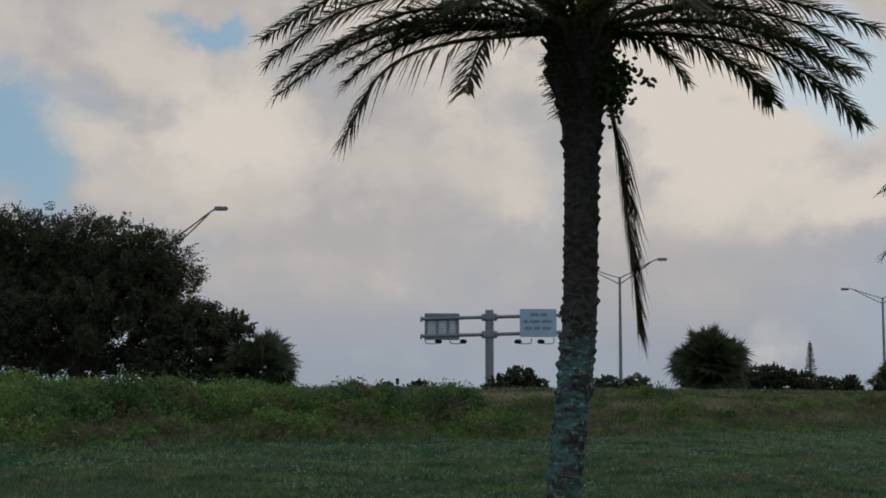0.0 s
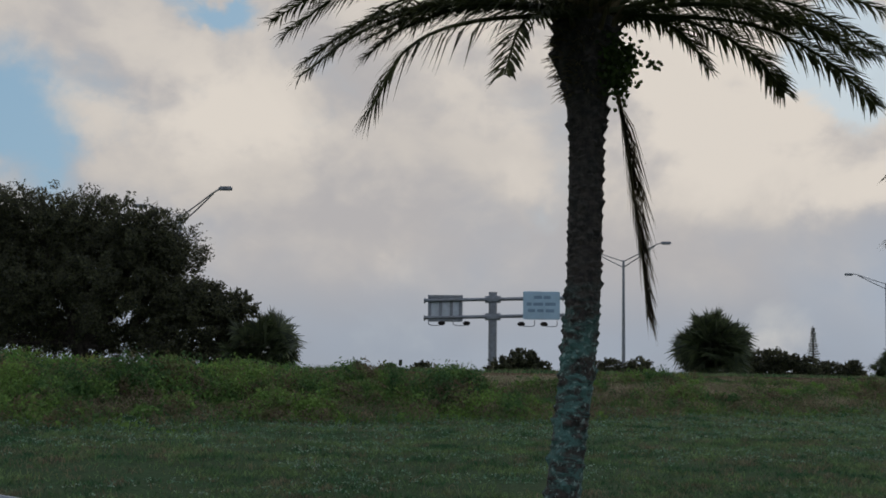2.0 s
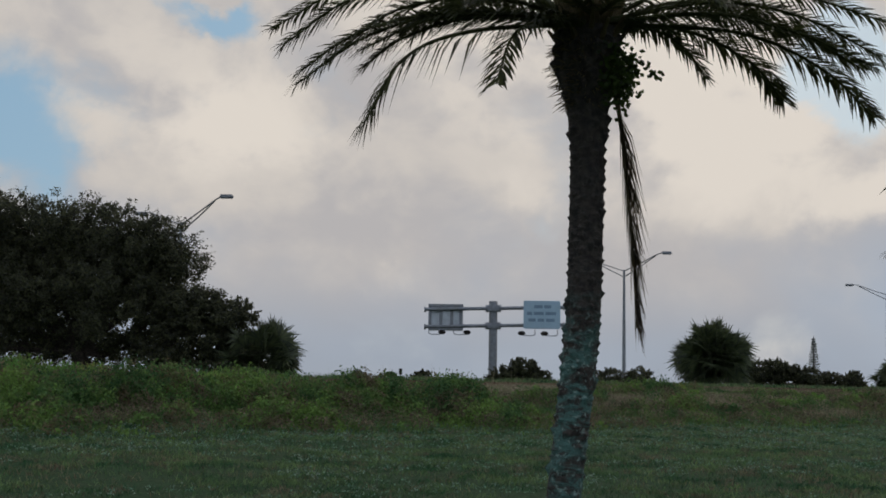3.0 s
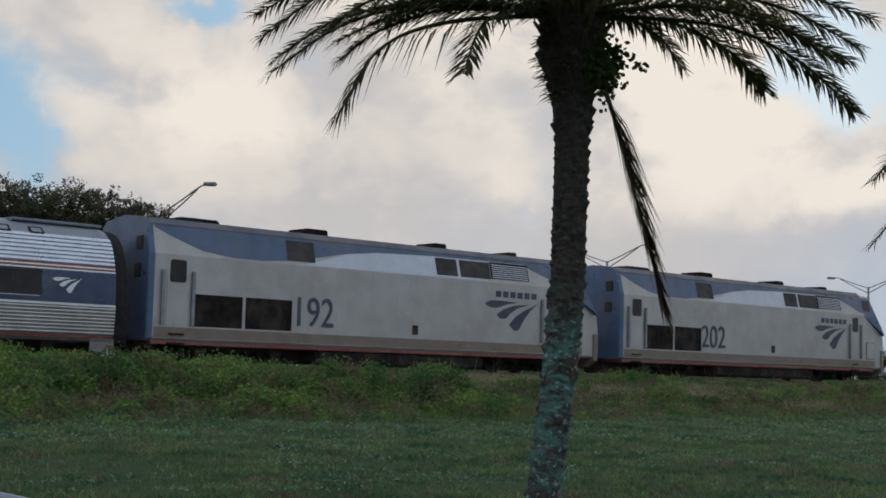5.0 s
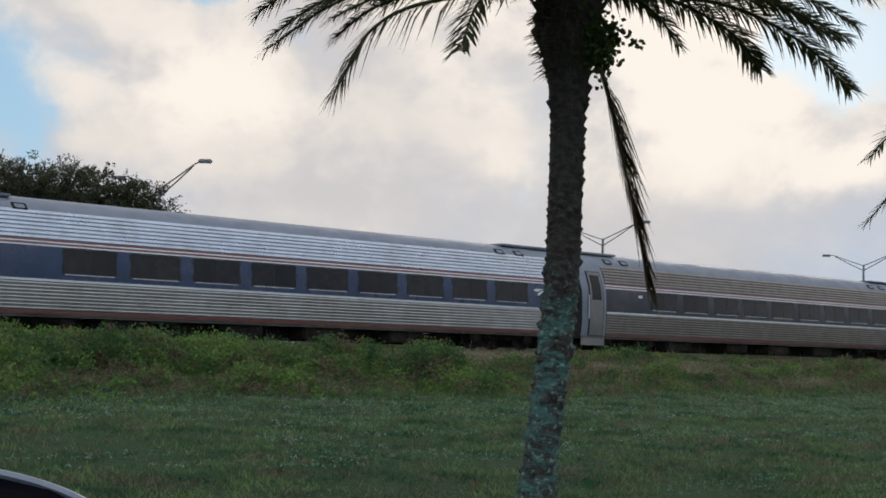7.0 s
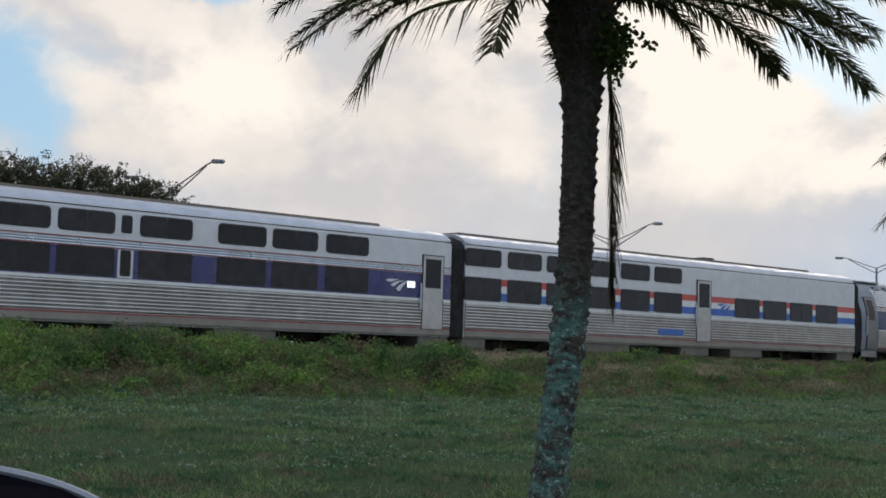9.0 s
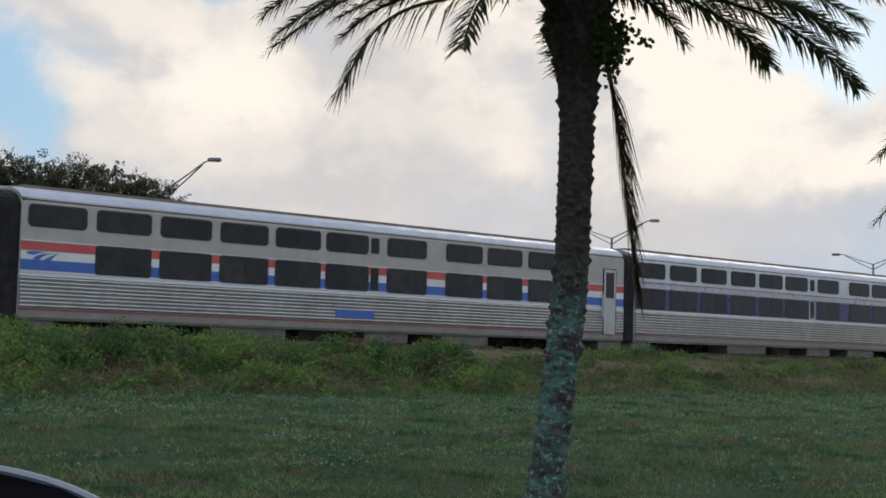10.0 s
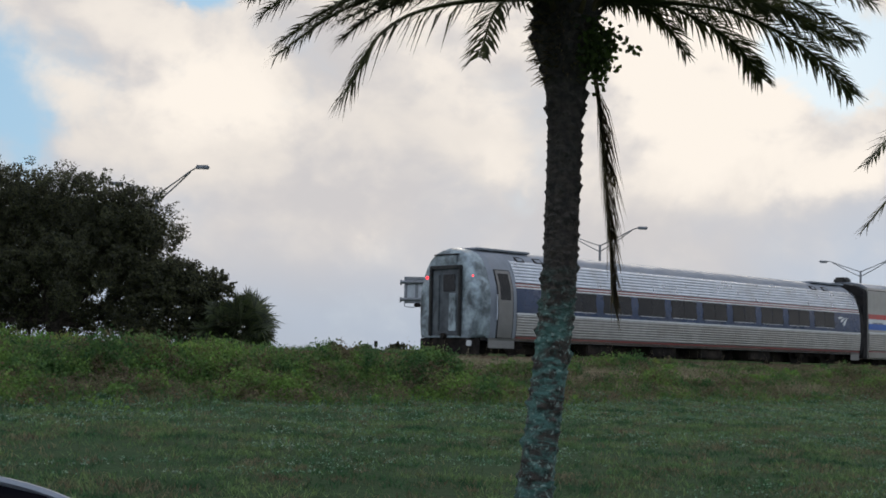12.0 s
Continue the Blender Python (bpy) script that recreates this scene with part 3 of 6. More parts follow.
def make_high_coach(kind, layout, upper, lower, doors, logo=None, plaque=None, fans=(), side_paint=None):
    """Tall flat-sided sleeping car. layout: starts of the windows from the rear coupling."""
    tint = "an indigo band" if kind == "indigo" else "red, white and blue stripes"
    coach = tagged(new("railway_sleeping_car"), "tall silver sleeping car with %s" % tint, "railway coach", "cars of the train")
    half = CAR_LEN / 2 - 0.34
    rear = -CAR_LEN / 2
    add_shell(coach, VIEW, half, side_paint or PANEL)
    bm = bmesh.new()
    loft(bm, [[(x, y, z + 0.012) for y, z in VIEW[3:]] + [(x, -y, z + 0.012) for y, z in reversed(VIEW[3:-1])] + [(x, 0, 4.0)] for x in (-half, half)])
    part("roof", bm, VIEW_ROOF, coach, "curved steel roof with a bright edge")
    for side in (-1, 1):
        a, b = -half + 0.03, half - 0.03
        bm = bmesh.new()
        flutes(bm, VIEW, side, a, b, 0.80, 1.74, 0.115)
        part("lower_fluting", bm, STEEL_DULL, coach, "corrugated steel lower side")
        bm = bmesh.new()
        strip(bm, VIEW, side, a, b, 0.46, 0.715, 0.008, 1)
        part("side_sill", bm, SILL, coach, "dull grey side sill")
        bm = bmesh.new()
        strip(bm, VIEW, side, a, b, 0.72, 0.785, 0.014, 1)
        part("red_line", bm, DARK_RED, coach, "thin dull red line")
        bm = bmesh.new()
        strip(bm, VIEW, side, a, b, 1.75, 1.83, 0.024, 1)
        part("belt_rail", bm, STRIPE_WHITE, coach, "white belt line")
        bm = bmesh.new()
        strip(bm, VIEW, side, a, b, 4.03, 4.06, 0.02, 1)
        part("gutter", bm, UNDER, coach, "dark rain gutter line")
        stripes(coach, VIEW, side, a, b, kind)
        if kind == "indigo":
            for z in (2.785, 3.045):
                bm = bmesh.new()
                strip(bm, VIEW, side, a, b, z, z + 0.035, 0.022, 1)
                part("letterboard_line", bm, DARK_RED, coach)
            bm = bmesh.new()
            plate(bm, VIEW, side, rear + 12.60, rear + 13.10, 1.88, 2.76, 0.03, 0.010)
            part("pale_frame", bm, PANEL, coach, "pale frame of a narrow window")
        bm = bmesh.new()
        if kind == "indigo":
            flutes(bm, VIEW, side, a, b, 2.79, 3.03, 0.08, 0.018)
        else:
            strip(bm, VIEW, side, a, b, 2.80, 2.84, 0.012, 1)
        part("letterboard", bm, STEEL if kind == "indigo" else PANEL, coach, "narrow ribbed band between the window rows")
        for x in layout:
            if x in upper:
                window(coach, VIEW, side, rear + x, rear + x + 1.69, 3.28, 3.88, 0.10)
            if x in lower:
                window(coach, VIEW, side, rear + x, rear + x + 1.72, 1.94, 2.77, 0.06)
        if len(lower) > 8 and not plaque or kind == "tricolour" and len(upper) > 8:
            window(coach, VIEW, side, rear + 12.72, rear + 12.98, 3.34, 3.82, 0.03, False)
            window(coach, VIEW, side, rear + 12.72, rear + 12.98, 1.98, 2.72, 0.03, False)
        for x0, x1 in doors:
            side_door(coach, VIEW, side, rear + x0, rear + x1, 0.72, 3.46)
        if logo:
            emblem(coach, VIEW, side, rear + logo, rear + logo + 1.0, 2.05, 2.50, STRIPE_WHITE if kind == "indigo" else STRIPE_BLUE, 0.016)
        if plaque:
            bm = bmesh.new()
            plate(bm, VIEW, side, rear + plaque, rear + plaque + 1.6, 0.93, 1.20, 0.02, 0.048)
            part("name_plate", bm, STRIPE_BLUE, coach, "small blue plate with unreadable writing")
    bm = bmesh.new()
    box(bm, -half + 0.4, half - 2.6, -0.75, 0.75, 4.46, 4.585, 0.03)
    part("roof_duct", bm, LOCO_LOW, coach, "low brown duct along the roof")
    if kind == "indigo":
        for side in (-1, 1):
            bm = bmesh.new()
            plate(bm, VIEW, side, rear + 23.55, rear + 23.9, 2.22, 2.46, 0.03, 0.02)
            part("lit_sign", bm, LIT_WHITE, coach, "small lit white sign beside the door")
    for x in fans:
        bm = bmesh.new()
        box(bm, rear + x, rear + x + 0.8, -0.4, 0.4, 4.46, 4.72, 0.06)
        part("roof_fan", bm, RUBBER, coach, "dark roof ventilator")
    for x0, x1, tone in ((0.05, 1.5, SKIRT), (6.6, 9.4, SKIRT), (9.9, 11.2, UNDER), (12.6, 14.5, SKIRT), (16.0, 18.3, SKIRT), (24.2, 25.85, SKIRT)):
        bm = bmesh.new()
        box(bm, max(-half, rear + x0), min(half, rear + x1), -1.46, 1.46, 0.06, 0.47, 0.03)
        part("skirt_box", bm, tone, coach, "dusty equipment box under the floor")
    coach_ends(coach, VIEW, half, GANGWAY)
    for x in (-half + 3.3, half - 3.3):
        make_bogie(coach, x)
    return coach


def make_baggage_car():
    van = tagged(new("baggage_car"), "tall silver baggage car with striped sides and double doors", "baggage car", "cars of the train")
    half = CAR_LEN / 2 - 0.34
    rear = -CAR_LEN / 2
    add_shell(van, CHEST, half, VAN_PANEL)
    bm = bmesh.new()
    loft(bm, [[(x, y, z + 0.012) for y, z in CHEST[3:]] + [(x, -y, z + 0.012) for y, z in reversed(CHEST[3:-1])] + [(x, 0, 4.0)] for x in (-half, half)])
    part("roof", bm, ROOF, van, "dull curved steel roof")
    for side in (-1, 1):
        a, b = -half + 0.03, half - 0.03
        bm = bmesh.new()
        flutes(bm, CHEST, side, a, b, 0.84, 1.74, 0.115)
        part("lower_fluting", bm, STEEL_DULL, van, "corrugated steel lower side")
        for name, mat, z0, z1, out in (("side_sill", SILL, 0.42, 0.75, 0.008), ("red_line", DARK_RED, 0.76, 0.82, 0.014), ("belt_rail", STRIPE_WHITE, 1.75, 1.82, 0.022), ("gutter", UNDER, 4.03, 4.06, 0.02),
                                       ("blue_stripe", STRIPE_BLUE, 1.95, 2.26, 0.006), ("white_stripe", STRIPE_WHITE, 2.27, 2.51, 0.006), ("red_stripe", STRIPE_RED, 2.52, 2.77, 0.006)):
            bm = bmesh.new()
            strip(bm, CHEST, side, a, b, z0, z1, out, 1)
            part(name, bm, mat, van)
        for x0 in (4.02, 17.86):
            bm = bmesh.new()
            plate(bm, CHEST, side, rear + x0 - 0.05, rear + x0 + 2.15, 0.72, 3.58, 0.06, 0.034)
            opening = part("double_door", bm, UNDER, van, "pale double doors with two dark windows")
            for k in (0, 1):
                bm = bmesh.new()
                plate(bm, CHEST, side, rear + x0 + 1.05 * k, rear + x0 + 1.05 * k + 1.035, 0.76, 3.54, 0.04, 0.040)
                part("door_leaf", bm, DOOR_WARM, opening)
                bm = bmesh.new()
                plate(bm, CHEST, side, rear + x0 + 1.05 * k + 0.20, rear + x0 + 1.05 * k + 0.80, 2.30, 3.40, 0.08, 0.046)
                part("pane", bm, GLASS, opening)
                bm = bmesh.new()
                plate(bm, CHEST, side, rear + x0 + 1.05 * k + 0.46, rear + x0 + 1.05 * k + 0.56, 1.0, 1.1, 0.02, 0.05)
                plate(bm, CHEST, side, rear + x0 + 1.05 * k + 0.64, rear + x0 + 1.05 * k + 0.72, 1.3, 1.36, 0.02, 0.05)
                part("latch", bm, DARK_RED, opening)
        emblem(van, CHEST, side, rear + 10.75, rear + 11.75, 2.16, 2.62, STRIPE_BLUE, 0.016)
        bm = bmesh.new()
        plate(bm, CHEST, side, rear + 11.8, rear + 12.9, 2.44, 2.54, 0.01, 0.016)
        part("writing_bar", bm, STRIPE_BLUE, van)
        for x in (0.75, 24.0):
            for k in (0, 1):
                bm = bmesh.new()
                plate(bm, CHEST, side, rear + x + 0.5 * k, rear + x + 0.5 * k + 0.42, 2.26, 2.34, 0.01, 0.012)
                part("writing_bar", bm, GREY_METAL, van)
    for x in (0.25, 7.5, 14.2, 21.0):
        bm = bmesh.new()
        box(bm, rear + x, rear + x + 0.62, -0.35, 0.35, 4.44, 4.78, 0.10)
        part("roof_vent", bm, RUBBER, van, "black boxy roof ventilator")
    coach_ends(van, CHEST, half, GANGWAY)
    for x in (-half + 3.3, half - 3.3):
        make_bogie(van, x)
    return van


def make_locomotive(number):
    """Diesel locomotive; x runs forward from its middle, u is measured back from the nose."""
    loco = tagged(new("diesel_locomotive"), "silver diesel locomotive with a blue roof band and black fleet number", "locomotive", "locomotives of the train")
    half = 19.75 / 2
    at = lambda u: half + 0.42 - u
    bm = bmesh.new()
    full = [(y, z) for y, z in ENGINE]

    def ring(x, narrow, top):
        pts = [(y * narrow, min(z, top - (1.1 - y) * 0.0)) for y, z in full]
        return [(x, y, z) for y, z in pts] + [(x, -y, z) for y, z in reversed(pts) if y > 0.001]
    loft(bm, [ring(-half, 0.97, 9), ring(-half + 0.12, 1, 9), ring(at(2.3), 1, 9), ring(at(1.52), 0.96, 4.62), ring(at(1.14), 0.93, 3.52), ring(at(0.30), 0.88, 2.48), ring(at(0.12), 0.84, 1.7)])
    part("body", bm, LOCO, loco)
    bm = bmesh.new()
    loft(bm, [[(x, y, z) for y, z in ((0.80 * w, 0.35), (1.24 * w, 0.62), (1.26 * w, 1.72), (-1.26 * w, 1.72), (-1.24 * w, 0.62), (-0.80 * w, 0.35))] for x, w in ((at(0.5), 1.14), (at(0.14), 1.04), (at(0.02), 0.95))])
    part("pilot", bm, LOCO_LOW, loco, "dusty snub lower nose")
    bm = bmesh.new()
    box(bm, -half + 0.1, half - 0.9, -1.47, 1.47, 0.60, 0.74, 0.02)
    part("side_sill", bm, DARK_RED, loco, "dull red sill line")
    # beam added here too, to keep sky from showing under the locomotive
    bm = bmesh.new()
    box(bm, -half + 0.1, half - 1.0, -0.5, 0.5, 0.10, 0.75, 0.02)
    part("sky_gap_beam", bm, UNDER, loco, "grimy underframe beam added to hide sky between the wheels")
    bm = bmesh.new()
    box(bm, -3.6, 3.9, -1.42, 1.42, 0.10, 0.62, 0.08)
    part("fuel_tank", bm, UNDER, loco, "grimy brown fuel tank")
    for side in (-1, 1):
        bm = bmesh.new()
        strip(bm, ENGINE, side, -half + 0.15, at(1.3), 0.82, 1.16, 0.006, 1)
        part("lower_panel", bm, LOCO_LOW, loco, "dust-brown lower side")
        # blue roof band: a deep wave over the rear half, thin towards the cab
        pts = [(at(20.0), 4.47)]
        for u, z in ((20.0, 4.38), (19.2, 4.02), (18.4, 3.72), (17.4, 3.58), (16.2, 3.56), (15.0, 3.68), (14.0, 3.86), (12.8, 4.10), (11.5, 4.26), (9.0, 4.35), (6.0, 4.37), (3.3, 4.37), (3.0, 4.47)):
            pts.append((at(u), z))
        bm = bmesh.new()
        shape(bm, ENGINE, side, pts, 0.008)
        part("roof_band", bm, BLUE, loco, "blue wave along the roof edge")
        # pale shape paints the sky's reflection on the sloping upper side
        bm = bmesh.new()
        shape(bm, ENGINE, side, [(at(14.6), 3.56), (at(6.4), 3.56), (at(6.4), 4.34), (at(9.0), 4.325), (at(11.5), 4.235), (at(12.8), 4.075)], 0.005)
        part("sky_sheen_panel", bm, LOCO_PALE_SHEEN, loco, "pale sloping upper side, sky sheen put into its colour")
        bm = bmesh.new()
        shape(bm, ENGINE, side, [(at(4.6), 4.44), (at(1.66), 4.44), (at(1.50), 4.30), (at(1.20), 3.54), (at(0.74), 2.96), (at(0.42), 2.52), (at(0.62), 2.66), (at(1.26), 2.97), (at(2.25), 3.46), (at(3.2), 3.88), (at(4.2), 4.23)], 0.006, 0.22)
        part("cab_flash", bm, BLUE, loco, "blue sweep over the cab side")
        for u0, u1 in ((18.72, 16.93), (16.81, 15.05)):
            bm = bmesh.new()
            plate(bm, ENGINE, side, at(u0), at(u1), 1.22, 2.28, 0.02, 0.012)
            grid_ob = part("intake_screen", bm, UNDER, loco, "black intake screen")
            for k in range(9):
                bm = bmesh.new()
                plate(bm, ENGINE, side, at(u0) + 0.06, at(u1) - 0.06, 1.28 + k * 0.11, 1.31 + k * 0.11, 0.005, 0.022)
                part("slat", bm, UNDER, grid_ob)
        for u0, u1, z0, z1 in ((15.26, 14.16, 3.66, 4.38), (8.86, 7.86, 3.64, 4.30), (7.72, 6.24, 3.64, 4.30)):
            bm = bmesh.new()
            plate(bm, ENGINE, side, at(u0), at(u1), z0, z1, 0.03, 0.016)
            part("air_inlet", bm, RUBBER, loco, "black roof-side air inlet")
        bm = bmesh.new()
        plate(bm, ENGINE, side, at(6.2), at(4.25), 3.68, 4.34, 0.03, 0.012)
        louvre = part("louvre", bm, UNDER, loco, "grey slatted louvre")
        for k in range(7):
            bm = bmesh.new()
            plate(bm, ENGINE, side, at(6.14), at(4.31), 3.72 + k * 0.083, 3.755 + k * 0.083, 0.005, 0.035)
            part("slat", bm, LOCO_PALE_SHEEN, louvre)
        for u0, u1 in ((19.62, 18.9), (3.42, 2.76)):
            bm = bmesh.new()
            plate(bm, ENGINE, side, at(u0), at(u1), 1.18, 3.44, 0.06, 0.012)
            door_ob = part("cab_door", bm, LOCO, loco, "grey side door with a small window and handrails")
            bm = bmesh.new()
            plate(bm, ENGINE, side, at(u0) + 0.08, at(u1) - 0.08, 2.62, 3.36, 0.08, 0.018)
            part("pane", bm, GLASS, door_ob)
            for u in (u0 + 0.16, u1 - 0.16):
                bm = bmesh.new()
                box(bm, at(u) - 0.05, at(u) + 0.05, side * 1.60 - 0.03, side * 1.60 + 0.03, 1.24, 3.0)
                part("handrail", bm, GREY_METAL, door_ob)
            bm = bmesh.new()
            for z in (0.32, 0.62, 0.92):
                box(bm, at(u0) + 0.1, at(u1) - 0.1, side * 1.50 - 0.1, side * 1.50 + 0.1, z, z + 0.05)
            part("steps", bm, UNDER, door_ob)
        bm = bmesh.new()
        plate(bm, ENGINE, side, at(2.28), at(1.66), 3.74, 4.30, 0.05, 0.02)
        part("cab_window", bm, GLASS, loco, "dark cab side window")
        emblem(loco, ENGINE, side, at(6.55), at(3.80), 1.64, 2.84, DECAL, 0.012)
        for k in range(6):
            bm = bmesh.new()
            plate(bm, ENGINE, side, at(6.0) + 0.37 * k, at(6.0) + 0.37 * k + 0.27, 2.97, 3.21, 0.01, 0.012, 0.01)
            part("brand_bar", bm, DECAL, loco)
        bm = bmesh.new()
        plate(bm, ENGINE, side, at(2.08), at(1.30), 1.22, 2.12, 0.04, 0.008)
        hatch = part("side_hatch", bm, DUSTY_STEEL, loco, "dull access hatch behind the nose")
        bm = bmesh.new()
        plate(bm, ENGINE, side, at(2.04), at(1.34), 1.26, 2.08, 0.04, 0.014)
        part("hatch_cover", bm, LOCO, hatch)
        bm = bmesh.new()
        plate(bm, ENGINE, side, at(9.95), at(9.72), 1.32, 1.66, 0.03, 0.03)
        part("filler", bm, UNDER, loco, "small black fuel filler")
        curve = bpy.data.curves.new("fleet_number", "FONT")
        curve.body, curve.size, curve.extrude, curve.align_x, curve.align_y = number, 1.46, 0.006, "CENTER", "CENTER"
        holder = new("fleet_number", curve)
        digits = bpy.data.meshes.new_from_object(holder)
        bpy.data.objects.remove(holder)
        digits.materials.clear()
        digits.materials.append(DECAL)
        text_ob = new("fleet_number", digits)
        text_ob.parent = loco
        text_ob.matrix_basis = pose(at(14.2), side * 1.562, 1.69, 90, 0, 0 if side < 0 else 180) @ Matrix.Diagonal((0.78, 0.91, 1.0, 1.0))
    bm = bmesh.new()
    for y in (-0.55, 0.55):
        loft(bm, [[(at(1.42) + o, y - 0.5, 4.36), (at(1.42) + o, y + 0.5, 4.36), (at(1.20) + o, y + 0.5, 3.68), (at(1.20) + o, y - 0.5, 3.68)] for o in (-0.1, 0.05)])
    part("windscreen", bm, GLASS, loco, "dark sloping windscreen")
    for u0, u1, z in ((18.6, 17.2, 4.92), (13.8, 12.9, 5.0), (8.1, 7.5, 4.98), (4.3, 3.9, 4.94)):
        bm = bmesh.new()
        box(bm, at(u0), at(u1), -0.55, 0.55, 4.7, z, 0.05)
        part("roof_hood", bm, UNDER, loco, "dark roof exhaust housing")
    bm = bmesh.new()
    cap = [(1.352, 4.455), (1.335, 4.51), (1.11, 4.715), (0.0, 4.86), (-1.11, 4.715), (-1.335, 4.51), (-1.352, 4.455)]
    loft(bm, [[(x, y, z) for y, z in cap] for x in (-half + 0.02, at(2.3))])
    part("roof_cap", bm, ROOF_DARK, loco, "dark blue-grey roof")
    bm = bmesh.new()
    rim = [(y, z) for y, z in ENGINE] + [(-y, z) for y, z in reversed(ENGINE[:-1])]
    loft(bm, [[(x, y * w, z) for y, z in rim] for x, w in ((-half - 0.06, 0.95), (-half - 0.02, 0.985), (-half + 0.10, 1.008))])
    rear_ob = part("rear_bulkhead", bm, BLUE, loco, "blue flat rear end")
    for y, z in ((-0.95, 3.9), (0.95, 3.9), (-0.9, 3.0)):
        bm = bmesh.new()
        box(bm, -half - 0.09, -half - 0.02, y - 0.18, y + 0.18, z - 0.25, z + 0.2, 0.01)
        part("vent", bm, RUBBER, rear_ob)
    bm = bmesh.new()
    tube(bm, [(-half - 0.5, 0, 0.75), (-half, 0, 0.75)], 0.13, 8)
    part("coupler", bm, UNDER, loco)
    bm = bmesh.new()
    tube(bm, [(at(0.3), 0, 0.75), (at(0.0), 0, 0.75)], 0.13, 8)
    part("coupler", bm, UNDER, loco)
    for x in (-half + 3.4, half - 3.6):
        make_bogie(loco, x, 2.8)
    return loco


TRAIN = []          # (thing, metres from the nose to its middle)
lead = make_locomotive("202")
second = make_locomotive("192")
TRAIN += [(lead, 0.0 + 10.295), (second, 21.17 + 10.295)]
BACK = 42.06
tube_coach = make_tube_coach()
TRAIN.append((tube_coach, BACK + CAR_LEN * 0.5))
TRAIN.append((make_tube_coach(True), BACK + CAR_LEN * 1.5))
for k in (2, 3, 8):
    TRAIN.append((copy_thing(tube_coach, pose(0, 0, 0)), BACK + CAR_LEN * (k + 0.5)))
LAYOUT = (0.48, 2.55, 4.62, 6.70, 8.75, 10.74, 13.32, 15.99, 18.0, 20.1)
diner = make_high_coach("tricolour", (0.35, 2.45, 4.5, 6.6, 8.7, 10.75, 16.15, 18.2, 20.25, 22.3), (0.35, 2.45, 4.5, 6.6, 8.7, 10.75), (0.35, 2.45, 4.5, 6.6, 8.7, 10.75, 16.15, 18.2, 20.25, 22.3),
                        ((13.5, 14.4),), 14.9, 11.0, (15.5,))
TRAIN.append((diner, BACK + CAR_LEN * 4.5))
sleeper = make_high_coach("indigo", LAYOUT, LAYOUT, LAYOUT, ((24.24, 25.15),), 22.6, None)
TRAIN.append((sleeper, BACK + CAR_LEN * 5.5))
SHIFTED = tuple(x + 0.1 for x in LAYOUT)
striped = make_high_coach("tricolour", SHIFTED, SHIFTED, SHIFTED[1:], ((24.35, 25.03),), 0.5, 11.25, side_paint=VAN_PANEL)
TRAIN.append((striped, BACK + CAR_LEN * 6.5))
TRAIN.append((make_baggage_car(), BACK + CAR_LEN * 7.5))
last = TRAIN[6][0]
# the last coach shows its bare end: a weathered bowed fairing round the end door
tail = -CAR_LEN / 2 + 0.08
bm = bmesh.new()
END_FORM = ((1.47, 0.70),) + tuple(q for q in AMFLEET if q[1] > 0.74)
body(bm, END_FORM, [(tail + 0.32, 0.985, 0.99), (tail - 0.10, 0.98, 0.985), (tail - 0.24, 0.962, 0.98), (tail - 0.34, 0.93, 0.97), (tail - 0.41, 0.885, 0.955), (tail - 0.44, 0.82, 0.935)])
fairing = part("bare_end", bm, END_GREY, last, "weathered blue-grey bare coach end", smooth=False)
# the lowest full-width dark box is added to close the light gap underneath
for name, mat, x0, x1, y0, y1, z0, z1 in (("door_frame", RUBBER, 0.40, 0.54, -0.84, -0.70, 0.74, 3.56), ("door_frame", RUBBER, 0.40, 0.54, 0.70, 0.84, 0.74, 3.56), ("door_frame", RUBBER, 0.40, 0.54, -0.70, 0.70, 3.42, 3.56),
                                          ("end_door", DOOR_RECESS, 0.42, 0.46, -0.70, 0.70, 0.76, 3.42), ("door_panel", END_GREY, 0.45, 0.49, -0.58, -0.20, 0.95, 2.45), ("door_panel", DOOR_RECESS, 0.45, 0.50, 0.30, 0.58, 0.95, 3.2),
                                          ("door_window", GLASS, 0.45, 0.48, -0.50, 0.12, 2.52, 3.2), ("end_hood", END_GREY, 0.30, 0.48, -0.58, 0.58, 3.62, 3.97), ("hood_lip", UNDER, 0.28, 0.51, -0.62, 0.62, 3.975, 4.02),
                                          ("step_box", UNDER, 0.02, 0.40, -1.40, -0.86, 0.22, 0.66), ("step_box", UNDER, 0.02, 0.40, 0.86, 1.40, 0.22, 0.66), ("step_plate", PANEL, 0.405, 0.43, -1.34, -1.10, 0.36, 0.58),
                                          ("seam", UNDER, 0.16, 0.43, -1.30, -0.86, 1.40, 1.44), ("seam", UNDER, 0.16, 0.43, 0.86, 1.30, 1.40, 1.44), ("buffer_beam", UNDER, 0.02, 0.30, -1.38, 1.38, 0.02, 0.69)):
    bm = bmesh.new()
    box(bm, tail - x1, tail - x0, y0, y1, z0, z1, 0.03 if z1 - z0 > 0.2 else 0.0)
    part(name, bm, mat, fairing)
for x, y in ((0.36, -1.24), (0.46, 1.02)):
    bm = bmesh.new()
    tube(bm, [(tail - x, y, 3.10), (tail - 0.10, y, 3.10)], 0.062, 12)
    part("marker_light", bm, TAIL_RED, last, "red tail marker light")
tagged(last, "round-sided stainless steel last coach with red tail lights")


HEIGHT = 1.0


